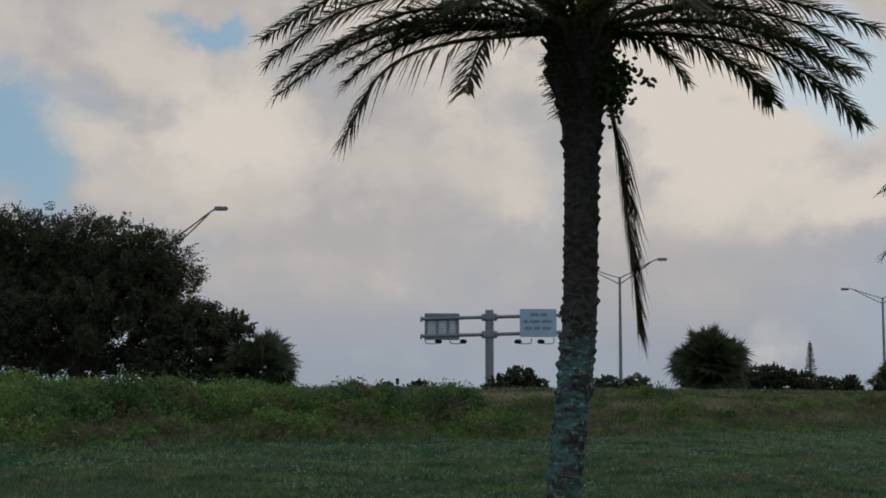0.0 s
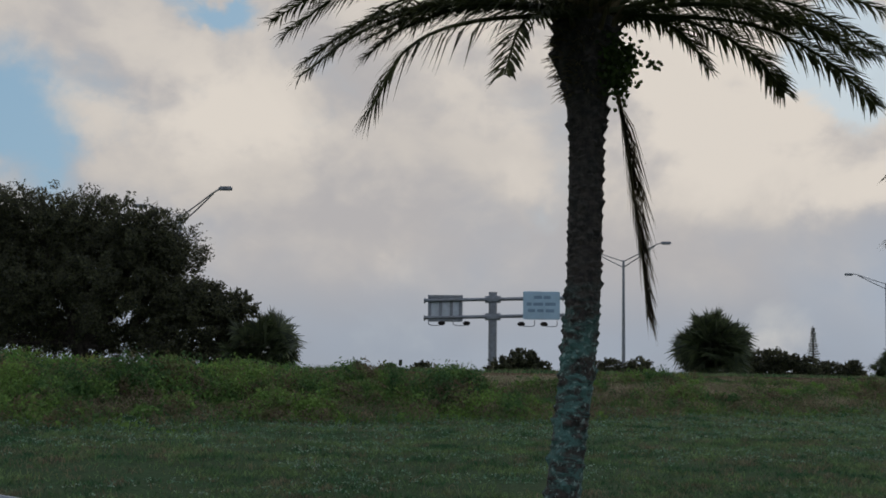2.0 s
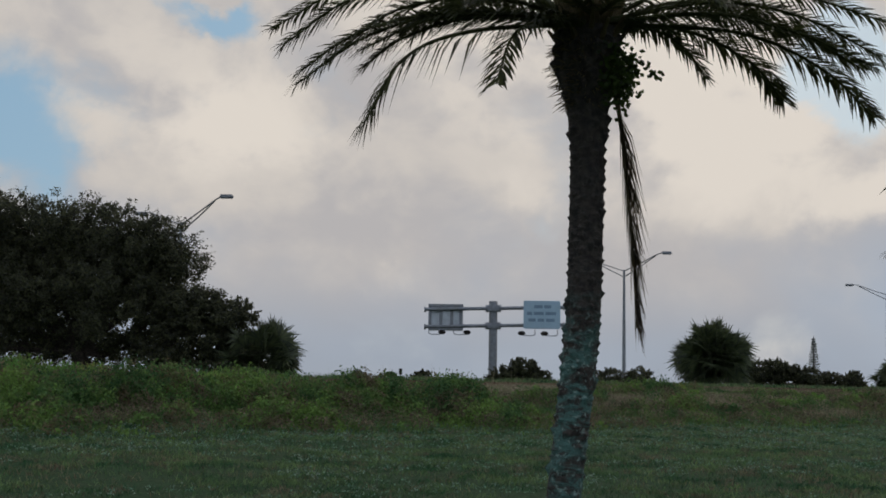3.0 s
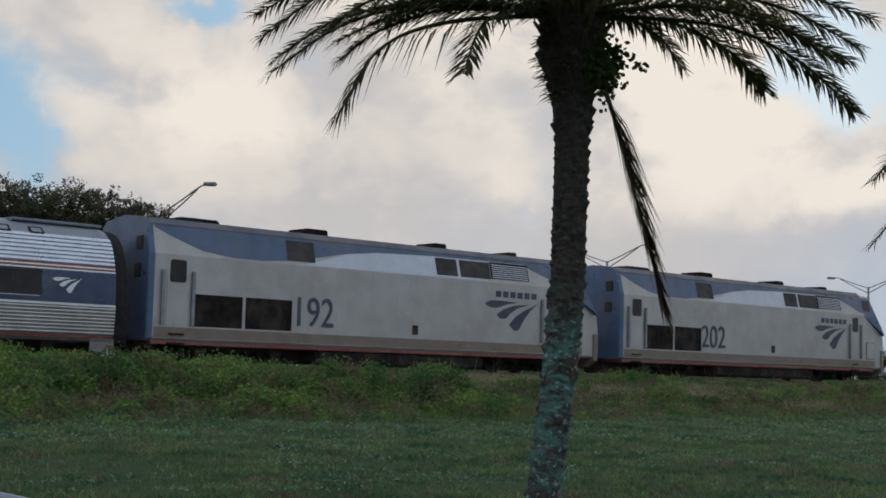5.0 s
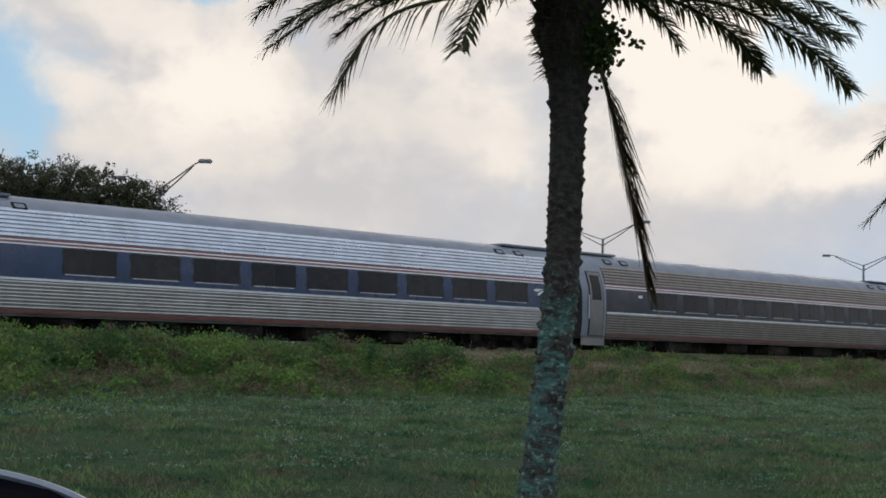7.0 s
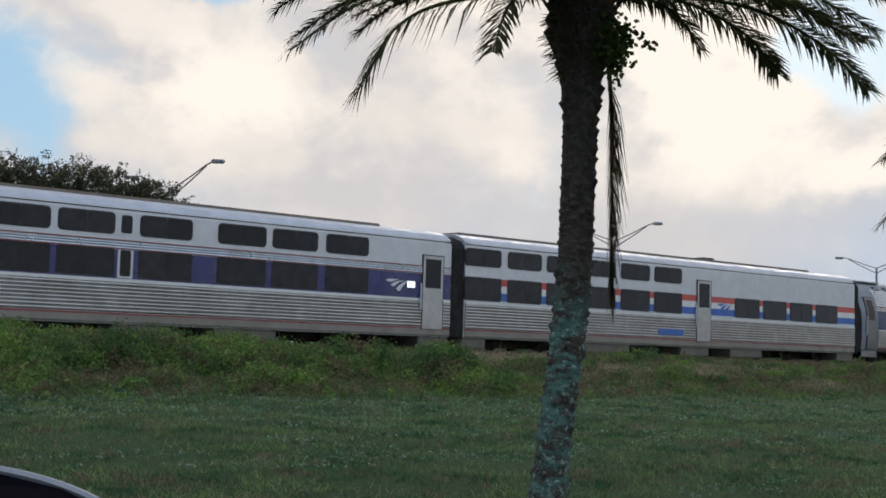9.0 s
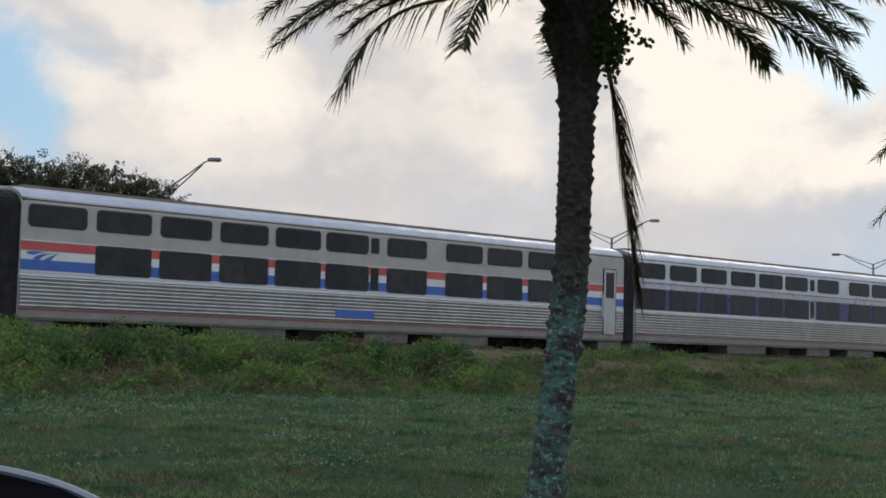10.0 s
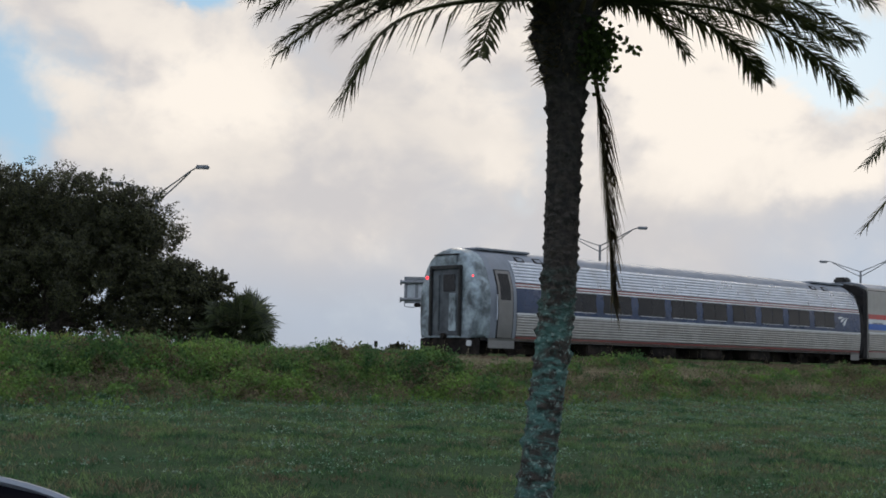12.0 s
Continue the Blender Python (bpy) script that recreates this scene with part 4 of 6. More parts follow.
# ---- palm in the foreground ----
def bezier(points, count):
    """Points along a smooth curve through the given ones."""
    pts = [Vector(p) for p in points]
    ext = [pts[0] * 2 - pts[1]] + pts + [pts[-1] * 2 - pts[-2]]
    out = []
    for i in range(len(pts) - 1):
        a, b, c, d = ext[i:i + 4]
        for k in range(count):
            t = k / count
            out.append(0.5 * ((2 * b) + (c - a) * t + (2 * a - 5 * b + 4 * c - d) * t * t + (3 * b - a - 3 * c + d) * t ** 3))
    return out + [pts[-1]]


def frond(thing, points, mat, length=0.42, droop=0.35, pairs=62, spread=0.8, bare=0.14, seed=1, origin=(0, 0, 0), name="frond", width=0.0105, label=""):
    """A feather leaf: a tapering midrib with narrow folded leaflets on both sides."""
    rnd = random.Random(seed)
    o = Vector(origin)
    line = [p - o for p in bezier(points, 8)]
    bm = bmesh.new()
    tube(bm, line, [0.022 * (1 - 0.85 * i / len(line)) + 0.003 for i in range(len(line))], 5)
    n = len(line) - 1
    for i in range(pairs):
        t = bare + (1 - bare) * (i + 0.5) / pairs
        f = t * n
        k = min(n - 1, int(f))
        p = line[k].lerp(line[k + 1], f - k)
        along = (line[k + 1] - line[k]).normalized()
        flat = along.cross(Vector((0, 0, 1)))
        flat = flat.normalized() if flat.length > 0.05 else Vector((0, 1, 0))
        up = flat.cross(along).normalized()
        reach = length * min(1.0, 0.45 + 2.0 * t) * (1 - 0.62 * t ** 2.2) * rnd.uniform(0.82, 1.12)
        for side in (-1, 1):
            way = (along * rnd.uniform(0.55, 0.85) + flat * side * spread * rnd.uniform(0.75, 1.1) + up * rnd.uniform(-0.05, 0.45)).normalized()
            w = up.cross(way).normalized() * width * rnd.uniform(0.8, 1.25)
            fall = Vector((0, 0, -1)) * droop * reach * rnd.uniform(0.5, 1.3)
            a, b, c = p, p + way * reach * 0.5 + fall * 0.25, p + way * reach + fall
            vs = [bm.verts.new(v) for v in (a - w * 0.5, a + w * 0.5, b + w, b - w, c)]
            bm.faces.new((vs[0], vs[1], vs[2], vs[3]))
            bm.faces.new((vs[3], vs[2], vs[4]))
    ob = part(name, bm, mat, thing, label)
    ob.location = o
    return ob


CROWN = Vector((1.17, 15.78, 4.47))
SWAY = []


def trunk_material():
    m = bpy.data.materials.new("palm_bark")
    m.use_nodes = True
    k = Nodes(m.node_tree)
    at = k.add("ShaderNodeNewGeometry").outputs["Position"]
    c = k.mix(k.step(k.noise(at, 14.0, 5.0, 0.65), 0.3, 0.7), (0.017, 0.014, 0.012), (0.070, 0.055, 0.045))
    squash = k.add("ShaderNodeVectorMath")
    squash.operation = "MULTIPLY"
    k.put(squash.inputs[0], at)
    squash.inputs[1].default_value = (1.0, 1.0, 2.2)
    lichen = k.step(k.noise(squash.outputs[0], 4.0, 6.0, 0.7, 0.6), 0.42, 0.60)
    xyz = k.add("ShaderNodeSeparateXYZ")
    k.put(xyz.inputs[0], at)
    low = k.step(xyz.outputs[2], 2.5, 1.6, 0.03, 1.0)
    c = k.mix(k.math("MULTIPLY", k.math("MULTIPLY", lichen, low), 0.9), c, (0.078, 0.175, 0.152))
    c = k.mix(k.math("MULTIPLY", k.math("MULTIPLY", k.step(k.noise(at, 24.0, 3.0), 0.58, 0.66), low), 0.75), c, (0.24, 0.33, 0.29))
    # random near-black flecks paint the shade of bark crevices
    c = k.mix(k.step(k.noise(at, 17.0, 4.0, 0.6, 0.8), 0.40, 0.30, 0.0, 0.8), c, (0.012, 0.012, 0.011))
    b = k.add("ShaderNodeBsdfPrincipled")
    k.put(b.inputs["Base Color"], c)
    b.inputs["Roughness"].default_value = 0.9
    relief = k.add("ShaderNodeBump")
    relief.inputs["Strength"].default_value = 0.8
    relief.inputs["Distance"].default_value = 0.03
    k.put(relief.inputs["Height"], k.noise(squash.outputs[0], 26.0, 5.0, 0.65))
    k.put(b.inputs["Normal"], relief.outputs[0])
    k.put(k.add("ShaderNodeOutputMaterial").inputs[0], b.outputs[0])
    return m


def make_palm():
    palm = tagged(new("date_palm"), "tall date palm with a scarred lichen-green trunk and arching fronds", "palm tree")
    bark = trunk_material()
    core = bezier([(0.91, 12.56, -0.24), (0.96, 12.56, 0.36), (1.07, 12.56, 1.36), (1.14, 12.56, 2.12), (1.16, 12.56, 2.86), (1.17, 12.56, 3.66), (1.18, 12.56, 4.71)], 10)
    bm = bmesh.new()
    girth = lambda z: 0.152 + 0.030 * smooth(3.6, 3.95, z) + 0.095 * smooth(3.95, 4.35, z) + 0.02 * smooth(0.6, -0.1, z)
    tube(bm, core, [girth(p.z) for p in core], 20)
    part("trunk", bm, bark, palm, "grey-brown trunk patched with blue-green lichen", smooth=True)
    # old leaf bases, a spiral of blunt scales
    rnd = random.Random(5)
    moulds = []
    for k in range(6):
        h, lift = rnd.uniform(0.8, 1.3), rnd.uniform(0.6, 1.5)
        bm = bmesh.new()
        cols = []
        for c in range(6):
            u = -1 + 0.4 * c
            bow = 1 - 0.75 * u * u
            bend = -0.024 * u * u
            cols.append([bm.verts.new(q) for q in ((-0.010 + bend, u * 0.55, -h * (0.030 + 0.012 * bow)), (lift * 0.019 * bow * rnd.uniform(0.7, 1.2) + bend, u * 0.55, h * (0.002 + 0.012 * rnd.random())),
                                                   (-0.010 + bend, u * 0.55, h * (0.030 + 0.008 * bow)))])
        for a, b in zip(cols, cols[1:]):
            bm.faces.new((a[0], b[0], b[1], a[1]))
            bm.faces.new((a[1], b[1], b[2], a[2]))
        me = bpy.data.meshes.new("leaf_scar")
        bm.to_mesh(me)
        bm.free()
        me.materials.append(bark)
        moulds.append(me)
    rows = 56
    hidden = bmesh.new()
    for i in range(rows):
        f = i / rows * (len(core) - 1)
        p = core[int(f)].lerp(core[min(len(core) - 1, int(f) + 1)], f % 1)
        r = girth(p.z)
        for j in range(9):
            a = 360 * (j + 0.5 * (i % 2) + rnd.uniform(-0.3, 0.3)) / 9
            size = r / 0.158 * rnd.uniform(0.9, 1.9)
            m = pose(p.x + (r - 0.003) * math.cos(radians(a)), p.y + (r - 0.003) * math.sin(radians(a)), p.z + rnd.uniform(-0.036, 0.036), rnd.uniform(-22, 22), 0, a) @ Matrix.Diagonal((size, r * 0.74, size * 1.25, 1))
            me = rnd.choice(moulds)
            if math.sin(radians(a)) < 0.30 and p.z > 0.25:
                scar = new("leaf_scar", me)
                scar.parent = palm
                scar.matrix_basis = m
            else:
                start = len(hidden.verts)
                hidden.from_mesh(me)
                hidden.verts.ensure_lookup_table()
                for v in hidden.verts[start:]:
                    v.co = m @ v.co
    tagged(part("far_side_bark", hidden, bark, palm, "stubby old leaf bases ringing the trunk"), kind="stuff")
    # crown: frond paths in metres, shaped to fit the camera's view
    paths = (
        ((1.05, 12.43, 4.74), (0.00, 11.93, 4.70), (-0.80, 11.56, 4.38), (-1.37, 11.30, 3.90)),
        ((1.05, 12.56, 4.81), (0.10, 12.56, 5.16), (-0.95, 12.56, 4.98), (-1.62, 12.56, 4.52)),
        ((1.05, 12.69, 4.84), (0.11, 13.31, 5.54), (-0.99, 13.82, 5.53), (-1.92, 14.19, 5.12)),
        ((1.05, 12.31, 4.70), (0.05, 11.68, 4.45), (-0.50, 11.37, 4.13), (-0.80, 11.18, 3.55)),
        ((1.05, 12.31, 4.72), (0.70, 11.90, 4.63), (0.38, 11.60, 4.42), (0.22, 11.40, 3.95)),
        ((1.08, 12.43, 4.86), (0.52, 11.81, 5.36), (-0.18, 11.30, 5.47), (-0.87, 10.93, 5.16)),
        ((1.30, 12.43, 4.76), (2.16, 12.06, 4.74), (2.84, 11.81, 4.52), (3.44, 11.68, 4.21)),
        ((1.30, 12.69, 4.76), (2.10, 13.06, 4.86), (2.78, 13.31, 4.62), (3.12, 13.44, 4.28)),
        ((1.30, 12.56, 4.78), (2.59, 12.81, 4.76), (3.38, 12.94, 4.45), (3.87, 13.06, 4.04)),
        ((1.30, 12.69, 4.74), (1.72, 12.95, 4.84), (2.06, 13.10, 4.72), (2.30, 13.15, 4.42)),
        ((1.30, 12.56, 4.81), (2.10, 12.56, 5.18), (3.06, 12.56, 5.06), (3.90, 12.56, 4.80)),
        ((1.28, 12.43, 4.86), (1.80, 11.93, 5.45), (2.48, 11.56, 5.51), (3.15, 11.30, 5.15)),
        ((1.15, 12.31, 4.86), (0.89, 11.18, 5.20), (0.73, 10.17, 5.02), (0.63, 9.29, 4.49)),
        ((1.20, 12.81, 4.86), (1.54, 13.82, 6.08), (1.89, 14.82, 6.65), (2.12, 15.70, 6.46)),
        ((1.15, 12.56, 4.96), (1.01, 12.69, 5.90), (0.72, 12.94, 6.71), (0.21, 13.19, 7.13)),
        ((1.20, 12.56, 4.96), (1.39, 12.43, 5.82), (1.75, 12.18, 6.41), (2.18, 11.93, 6.49)),
        ((1.08, 12.81, 4.81), (0.55, 13.69, 5.28), (-0.06, 14.44, 5.44), (-0.66, 15.07, 5.30)),
        ((1.25, 12.81, 4.81), (2.07, 13.69, 5.30), (2.90, 14.57, 5.52), (3.63, 15.20, 5.40)),
        ((1.06, 12.43, 4.78), (0.24, 12.18, 4.89), (-0.58, 12.06, 4.74), (-1.12, 11.93, 4.29)),
        ((1.30, 12.43, 4.78), (2.25, 12.31, 4.93), (3.01, 12.18, 4.76), (3.63, 12.06, 4.40)),
        ((1.30, 12.50, 4.76), (2.30, 12.56, 4.88), (3.08, 12.69, 4.73), (3.66, 12.69, 4.41)),
        ((1.06, 12.43, 4.76), (0.38, 11.93, 4.67), (-0.28, 11.68, 4.55), (-0.86, 11.43, 4.21)),
        ((1.05, 12.43, 4.76), (0.00, 12.06, 4.74), (-0.84, 11.68, 4.46), (-1.36, 11.56, 4.08)),
        ((1.05, 12.43, 4.74), (0.10, 12.18, 4.70), (-0.52, 11.93, 4.44), (-0.86, 11.81, 4.14)),
        ((1.10, 12.81, 4.81), (0.79, 13.31, 5.32), (0.38, 13.82, 5.53), (-0.11, 14.19, 5.41)),
        ((1.25, 12.81, 4.81), (1.70, 13.31, 5.32), (2.20, 13.82, 5.53), (2.77, 14.19, 5.41)),
        ((1.15, 12.37, 4.81), (0.79, 11.68, 4.85), (0.44, 11.05, 4.73), (0.09, 10.68, 4.45)),
        ((1.20, 12.37, 4.81), (1.44, 11.68, 4.85), (1.72, 11.05, 4.73), (2.00, 10.68, 4.45)))
    for i, path in enumerate(paths):
        sparse = i == 3
        ob = frond(palm, path, FROND, 0.40 if sparse else (0.34 if i == 9 else 0.42 if i == 4 else 0.46), 0.95 if sparse else 0.36, 64 if sparse else (76 if i in (4, 9) else 150), 0.36 if sparse else (0.9 if i == 4 else 0.80), 0.12 if sparse else 0.03, 20 + i, CROWN)
        SWAY.append((ob, i))
    # stout leaf stalks packed round the growing point
    for i in range(46):
        a, lean_out = 2.39996 * i, 0.14 + 0.004 * i
        bm = bmesh.new()
        foot = Vector((1.175 + 0.13 * math.cos(a), 12.56 + 0.13 * math.sin(a), 4.30 + 0.010 * (46 - i)))
        mid = foot + Vector((math.cos(a) * lean_out * 0.45, math.sin(a) * lean_out * 0.45, 0.26))
        end = mid + Vector((math.cos(a) * lean_out * 0.4, math.sin(a) * lean_out * 0.4, 0.24 - 0.002 * i))
        tube(bm, [foot, mid, end], [0.055, 0.032, 0.014], 5)
        part("leaf_stalk", bm, DRY_FROND, palm)
    # dead leaflet stubs bristle from the neck
    bm = bmesh.new()
    for k in range(190):
        b = radians(rnd.uniform(140, 305))
        z = rnd.uniform(3.98, 4.60)
        r = girth(z) - 0.01
        out = Vector((math.cos(b), math.sin(b), 0))
        root = Vector((1.17 + r * out.x, 12.56 + r * out.y, z))
        tip = root + (out + Vector((0, 0, rnd.uniform(-0.75, 0.15)))).normalized() * rnd.uniform(0.06, 0.17)
        tube(bm, [root, root.lerp(tip, 0.5) + Vector((0, 0, 0.008)), tip], [0.006, 0.005, 0.001], 3)
    tagged(part("dead_stub", bm, DRY_FROND, palm, "bristling dead leaflet stubs"), kind="stuff")
    hang = Vector((1.38, 12.37, 4.21))
    dead = frond(palm, ((1.38, 12.37, 4.21), (1.46, 12.37, 3.76), (1.52, 12.37, 3.21), (1.58, 12.37, 2.61), (1.62, 12.37, 2.01)), DRY_FROND, 0.36, 1.1, 130, 0.22, 0.14, 77, hang, "hanging_frond", 0.019, "dead brown frond hanging beside the trunk")
    # vine at the neck
    bm = bmesh.new()
    for i in range(520):
        a, z = rnd.uniform(-1.2, 0.9), min(4.52, rnd.gauss(4.22, 0.13))
        p = Vector((1.17 + 0.30 * math.cos(a) + rnd.gauss(0.02, 0.06), 12.48 - 0.30 * abs(math.sin(a)), z))
        q = Euler((rnd.uniform(-0.8, 0.8), rnd.uniform(-3, 3), rnd.uniform(-0.9, 0.9))).to_matrix()
        s = rnd.uniform(0.016, 0.033)
        vs = [bm.verts.new(p + q @ Vector(c) * s) for c in ((0, 0, -1.1), (0.75, 0.1, -0.1), (0.35, 0.0, 0.7), (0, -0.1, 1.1), (-0.35, 0, 0.7), (-0.75, 0.1, -0.1))]
        bm.faces.new(vs)
    for i in range(34):
        p = Vector((1.46 + 0.0105 * i + rnd.uniform(-0.03, 0.03), 12.45, 4.46 - 0.006 * i + rnd.uniform(-0.06, 0.06)))
        q = Euler((rnd.uniform(-0.4, 0.4), rnd.uniform(-3, 3), 0)).to_matrix()
        vs = [bm.verts.new(p + q @ Vector(c) * 0.027) for c in ((0, 0, -1.1), (0.75, 0.1, -0.1), (0, -0.1, 1.1), (-0.75, 0.1, -0.1))]
        bm.faces.new(vs)
    tagged(part("vine", bm, VINE, palm, "leafy green vine clinging under the crown"), kind="stuff")
    return palm, dead, hang


palm, dead_frond, dead_hang = make_palm()


def make_second_palm():
    other = tagged(new("date_palm"), "second date palm with drooping green fronds beside the lawn", "palm tree")
    bm = bmesh.new()
    core = bezier([(6.30, 16.33, -0.04), (6.32, 16.33, 1.86), (6.35, 16.33, 4.16)], 8)
    tube(bm, core, [0.17] * len(core), 14)
    part("trunk", bm, bpy.data.materials["palm_bark"], other, smooth=True)
    top = (6.35, 16.33, 4.16)
    for i, path in enumerate((((6.30, 16.33, 4.16), (5.90, 16.20, 4.61), (5.35, 16.08, 4.26), (4.93, 15.95, 3.81)),
                              ((6.30, 16.33, 4.06), (5.90, 16.20, 4.16), (5.40, 16.20, 3.61), (4.95, 16.20, 3.06)),
                              ((6.40, 16.33, 4.16), (6.90, 16.33, 4.76), (7.70, 16.33, 4.56), (8.30, 16.33, 3.86)),
                              ((6.35, 16.33, 4.26), (6.30, 15.32, 5.06), (6.20, 14.32, 4.96), (6.10, 13.69, 4.46)),
                              ((6.35, 16.33, 4.26), (6.40, 17.33, 5.06), (6.50, 18.34, 4.96), (6.60, 19.09, 4.46)),
                              ((6.35, 16.33, 4.26), (6.00, 16.33, 5.26), (5.90, 16.33, 5.76), (6.00, 16.33, 6.16)))):
        frond(other, path, FROND, 0.38, 0.35, 60, 0.75, 0.16, 90 + i, top)
    return other


make_second_palm()


# ---- trees behind the railway ----
def leaves(centres, radii, count, size, seed, flat=0.8, taper=0.5):
    """Small leaf quads scattered in clumps, thicker towards the outside of each."""
    rng = np.random.default_rng(seed)
    centres, radii = np.array(centres, float), np.array(radii, float)
    share = radii ** 2 / (radii ** 2).sum()
    which = rng.choice(len(centres), count, p=share)
    way = rng.normal(size=(count, 3))
    way /= np.linalg.norm(way, axis=1)[:, None]
    r = radii[which] * rng.uniform(0.35, 1.0, count) ** 0.5 * (1 + 0.12 * rng.normal(size=count))
    p = centres[which] + way * r[:, None] * np.array([1, 1, flat])
    a = rng.normal(size=(count, 3))
    a /= np.linalg.norm(a, axis=1)[:, None]
    b = np.cross(a, rng.normal(size=(count, 3)))
    b /= np.linalg.norm(b, axis=1)[:, None]
    s = size * rng.uniform(0.6, 1.4, count)[:, None]
    quad = np.stack([p - a * s, p + b * s * taper, p + a * s, p - b * s * taper], 1).reshape(-1, 3)
    return quad.tolist(), np.arange(count * 4).reshape(-1, 4).tolist()


def make_tree(name, label, base, height, clumps, count, size, seed, mat=OAK_LEAF, trunk_r=0.35, category="tree"):
    rnd = random.Random(seed)
    tree = tagged(new(name), label, category)
    bm = bmesh.new()
    b = Vector(base)
    fork = b + Vector((rnd.uniform(-0.3, 0.3), 0, height * 0.22))
    tube(bm, [b - Vector((0, 0, 0.3)), b.lerp(fork, 0.5) + Vector((0.1, 0, 0)), fork], [trunk_r * 1.25, trunk_r, trunk_r * 0.85], 10)
    part("trunk", bm, BARK, tree)
    for c, r in clumps:
        bm = bmesh.new()
        c = Vector(c)
        mid = fork.lerp(c, 0.5) + Vector((rnd.uniform(-0.4, 0.4), rnd.uniform(-0.4, 0.4), rnd.uniform(-0.5, 0.2)))
        tube(bm, [fork, mid, c, c + Vector((rnd.uniform(-0.5, 0.5), 0, r * 0.3))], [trunk_r * 0.45, trunk_r * 0.3, trunk_r * 0.16, 0.02], 6)
        for k in range(5):
            e = c + Vector((rnd.uniform(-0.6, 0.6), rnd.uniform(-0.6, 0.6), rnd.uniform(-0.4, 0.6))) * r
            tube(bm, [mid.lerp(c, 0.5), c.lerp(e, 0.5), e], [trunk_r * 0.14, 0.035, 0.012], 4)
        part("limb", bm, BARK, tree)
    rng = random.Random(seed + 1)
    small, radii = [], []
    for c, r in clumps:
        for k in range(120):
            w = Vector((rng.gauss(0, 1), rng.gauss(0, 1), rng.gauss(0, 1))).normalized() * r * rng.uniform(0.25, 1.14)
            small.append(Vector(c) + Vector((w.x, w.y, w.z * 0.85)))
            radii.append(r * rng.uniform(0.06, 0.26))
    # thin twig sprays stand out of the crown all round
    for c, r in clumps:
        for k in range(46):
            w = Vector((rng.gauss(0, 1), rng.gauss(0, 1), rng.gauss(0.25, 1))).normalized()
            bend = Vector((rng.uniform(-0.3, 0.3), 0, rng.uniform(-0.1, 0.4)))
            for j in range(5):
                q = (w + bend * 0.06 * j).normalized() * r * (0.86 + 0.075 * j)
                small.append(Vector(c) + Vector((q.x, q.y, q.z * 0.9)))
                radii.append(r * (0.085 - 0.013 * j))
    v, f = leaves([tuple(p) for p in small], radii, count, size, seed)
    tagged(raw("crown", v, f, mat, tree, "dense crown of small dark leaves"), kind="stuff")
    return tree


Z0 = 0.62
make_tree("oak_tree", "large dark spreading oak tree behind the railway", (-20.5, 77.9, Z0), 11.5,
          [((-25.5, 77.9, 9.7), 2.9), ((-23.3, 77.9, 9.65), 2.4), ((-19.9, 77.5, 9.3), 2.3), ((-17.0, 77.2, 8.85), 2.0), ((-16.0, 77.2, 7.2), 2.2), ((-27.3, 78.0, 10.0), 2.6), ((-29.5, 79.1, 10.76), 3.4), ((-21.5, 77.9, 9.56), 2.7), ((-18.3, 77.2, 9.06), 2.5), ((-15.9, 77.2, 8.46), 2.3), ((-24.0, 76.6, 6.06), 3.0), ((-19.5, 76.0, 6.06), 3.0), ((-28.0, 76.6, 6.06), 3.2), ((-15.6, 77.2, 5.86), 2.3),
           ((-22.5, 77.9, 7.56), 2.9), ((-25.0, 80.5, 6.8), 3.4), ((-20.5, 80.5, 6.6), 3.2), ((-29.5, 81.0, 7.4), 3.4), ((-16.8, 80.0, 5.4), 2.2), ((-24.5, 80.0, 4.4), 2.5), ((-22.3, 77.9, 3.3), 1.5), ((-27.6, 79.5, 3.4), 2.0), ((-19.8, 79.5, 3.2), 1.4), ((-26.5, 78.5, 8.06), 3.1), ((-18.2, 77.9, 7.36), 2.6), ((-29.5, 77.9, 4.06), 2.6), ((-17.5, 77.9, 3.66), 1.9), ((-26.5, 77.2, 3.26), 1.9)], 340000, 0.074, 3, trunk_r=0.5)
make_tree("oak_tree", "smaller dark leafy tree beside the large oak", (-13.2, 75.4, Z0), 5.5,
          [((-13.4, 75.4, 5.5), 1.3), ((-12.6, 75.4, 4.9), 1.3), ((-14.2, 75.4, 5.06), 1.7), ((-11.6, 75.4, 5.16), 1.1), ((-13.2, 75.4, 3.06), 1.8), ((-15.5, 75.4, 3.06), 1.7), ((-11.4, 75.4, 3.06), 1.4)], 42000, 0.085, 8, trunk_r=0.2)


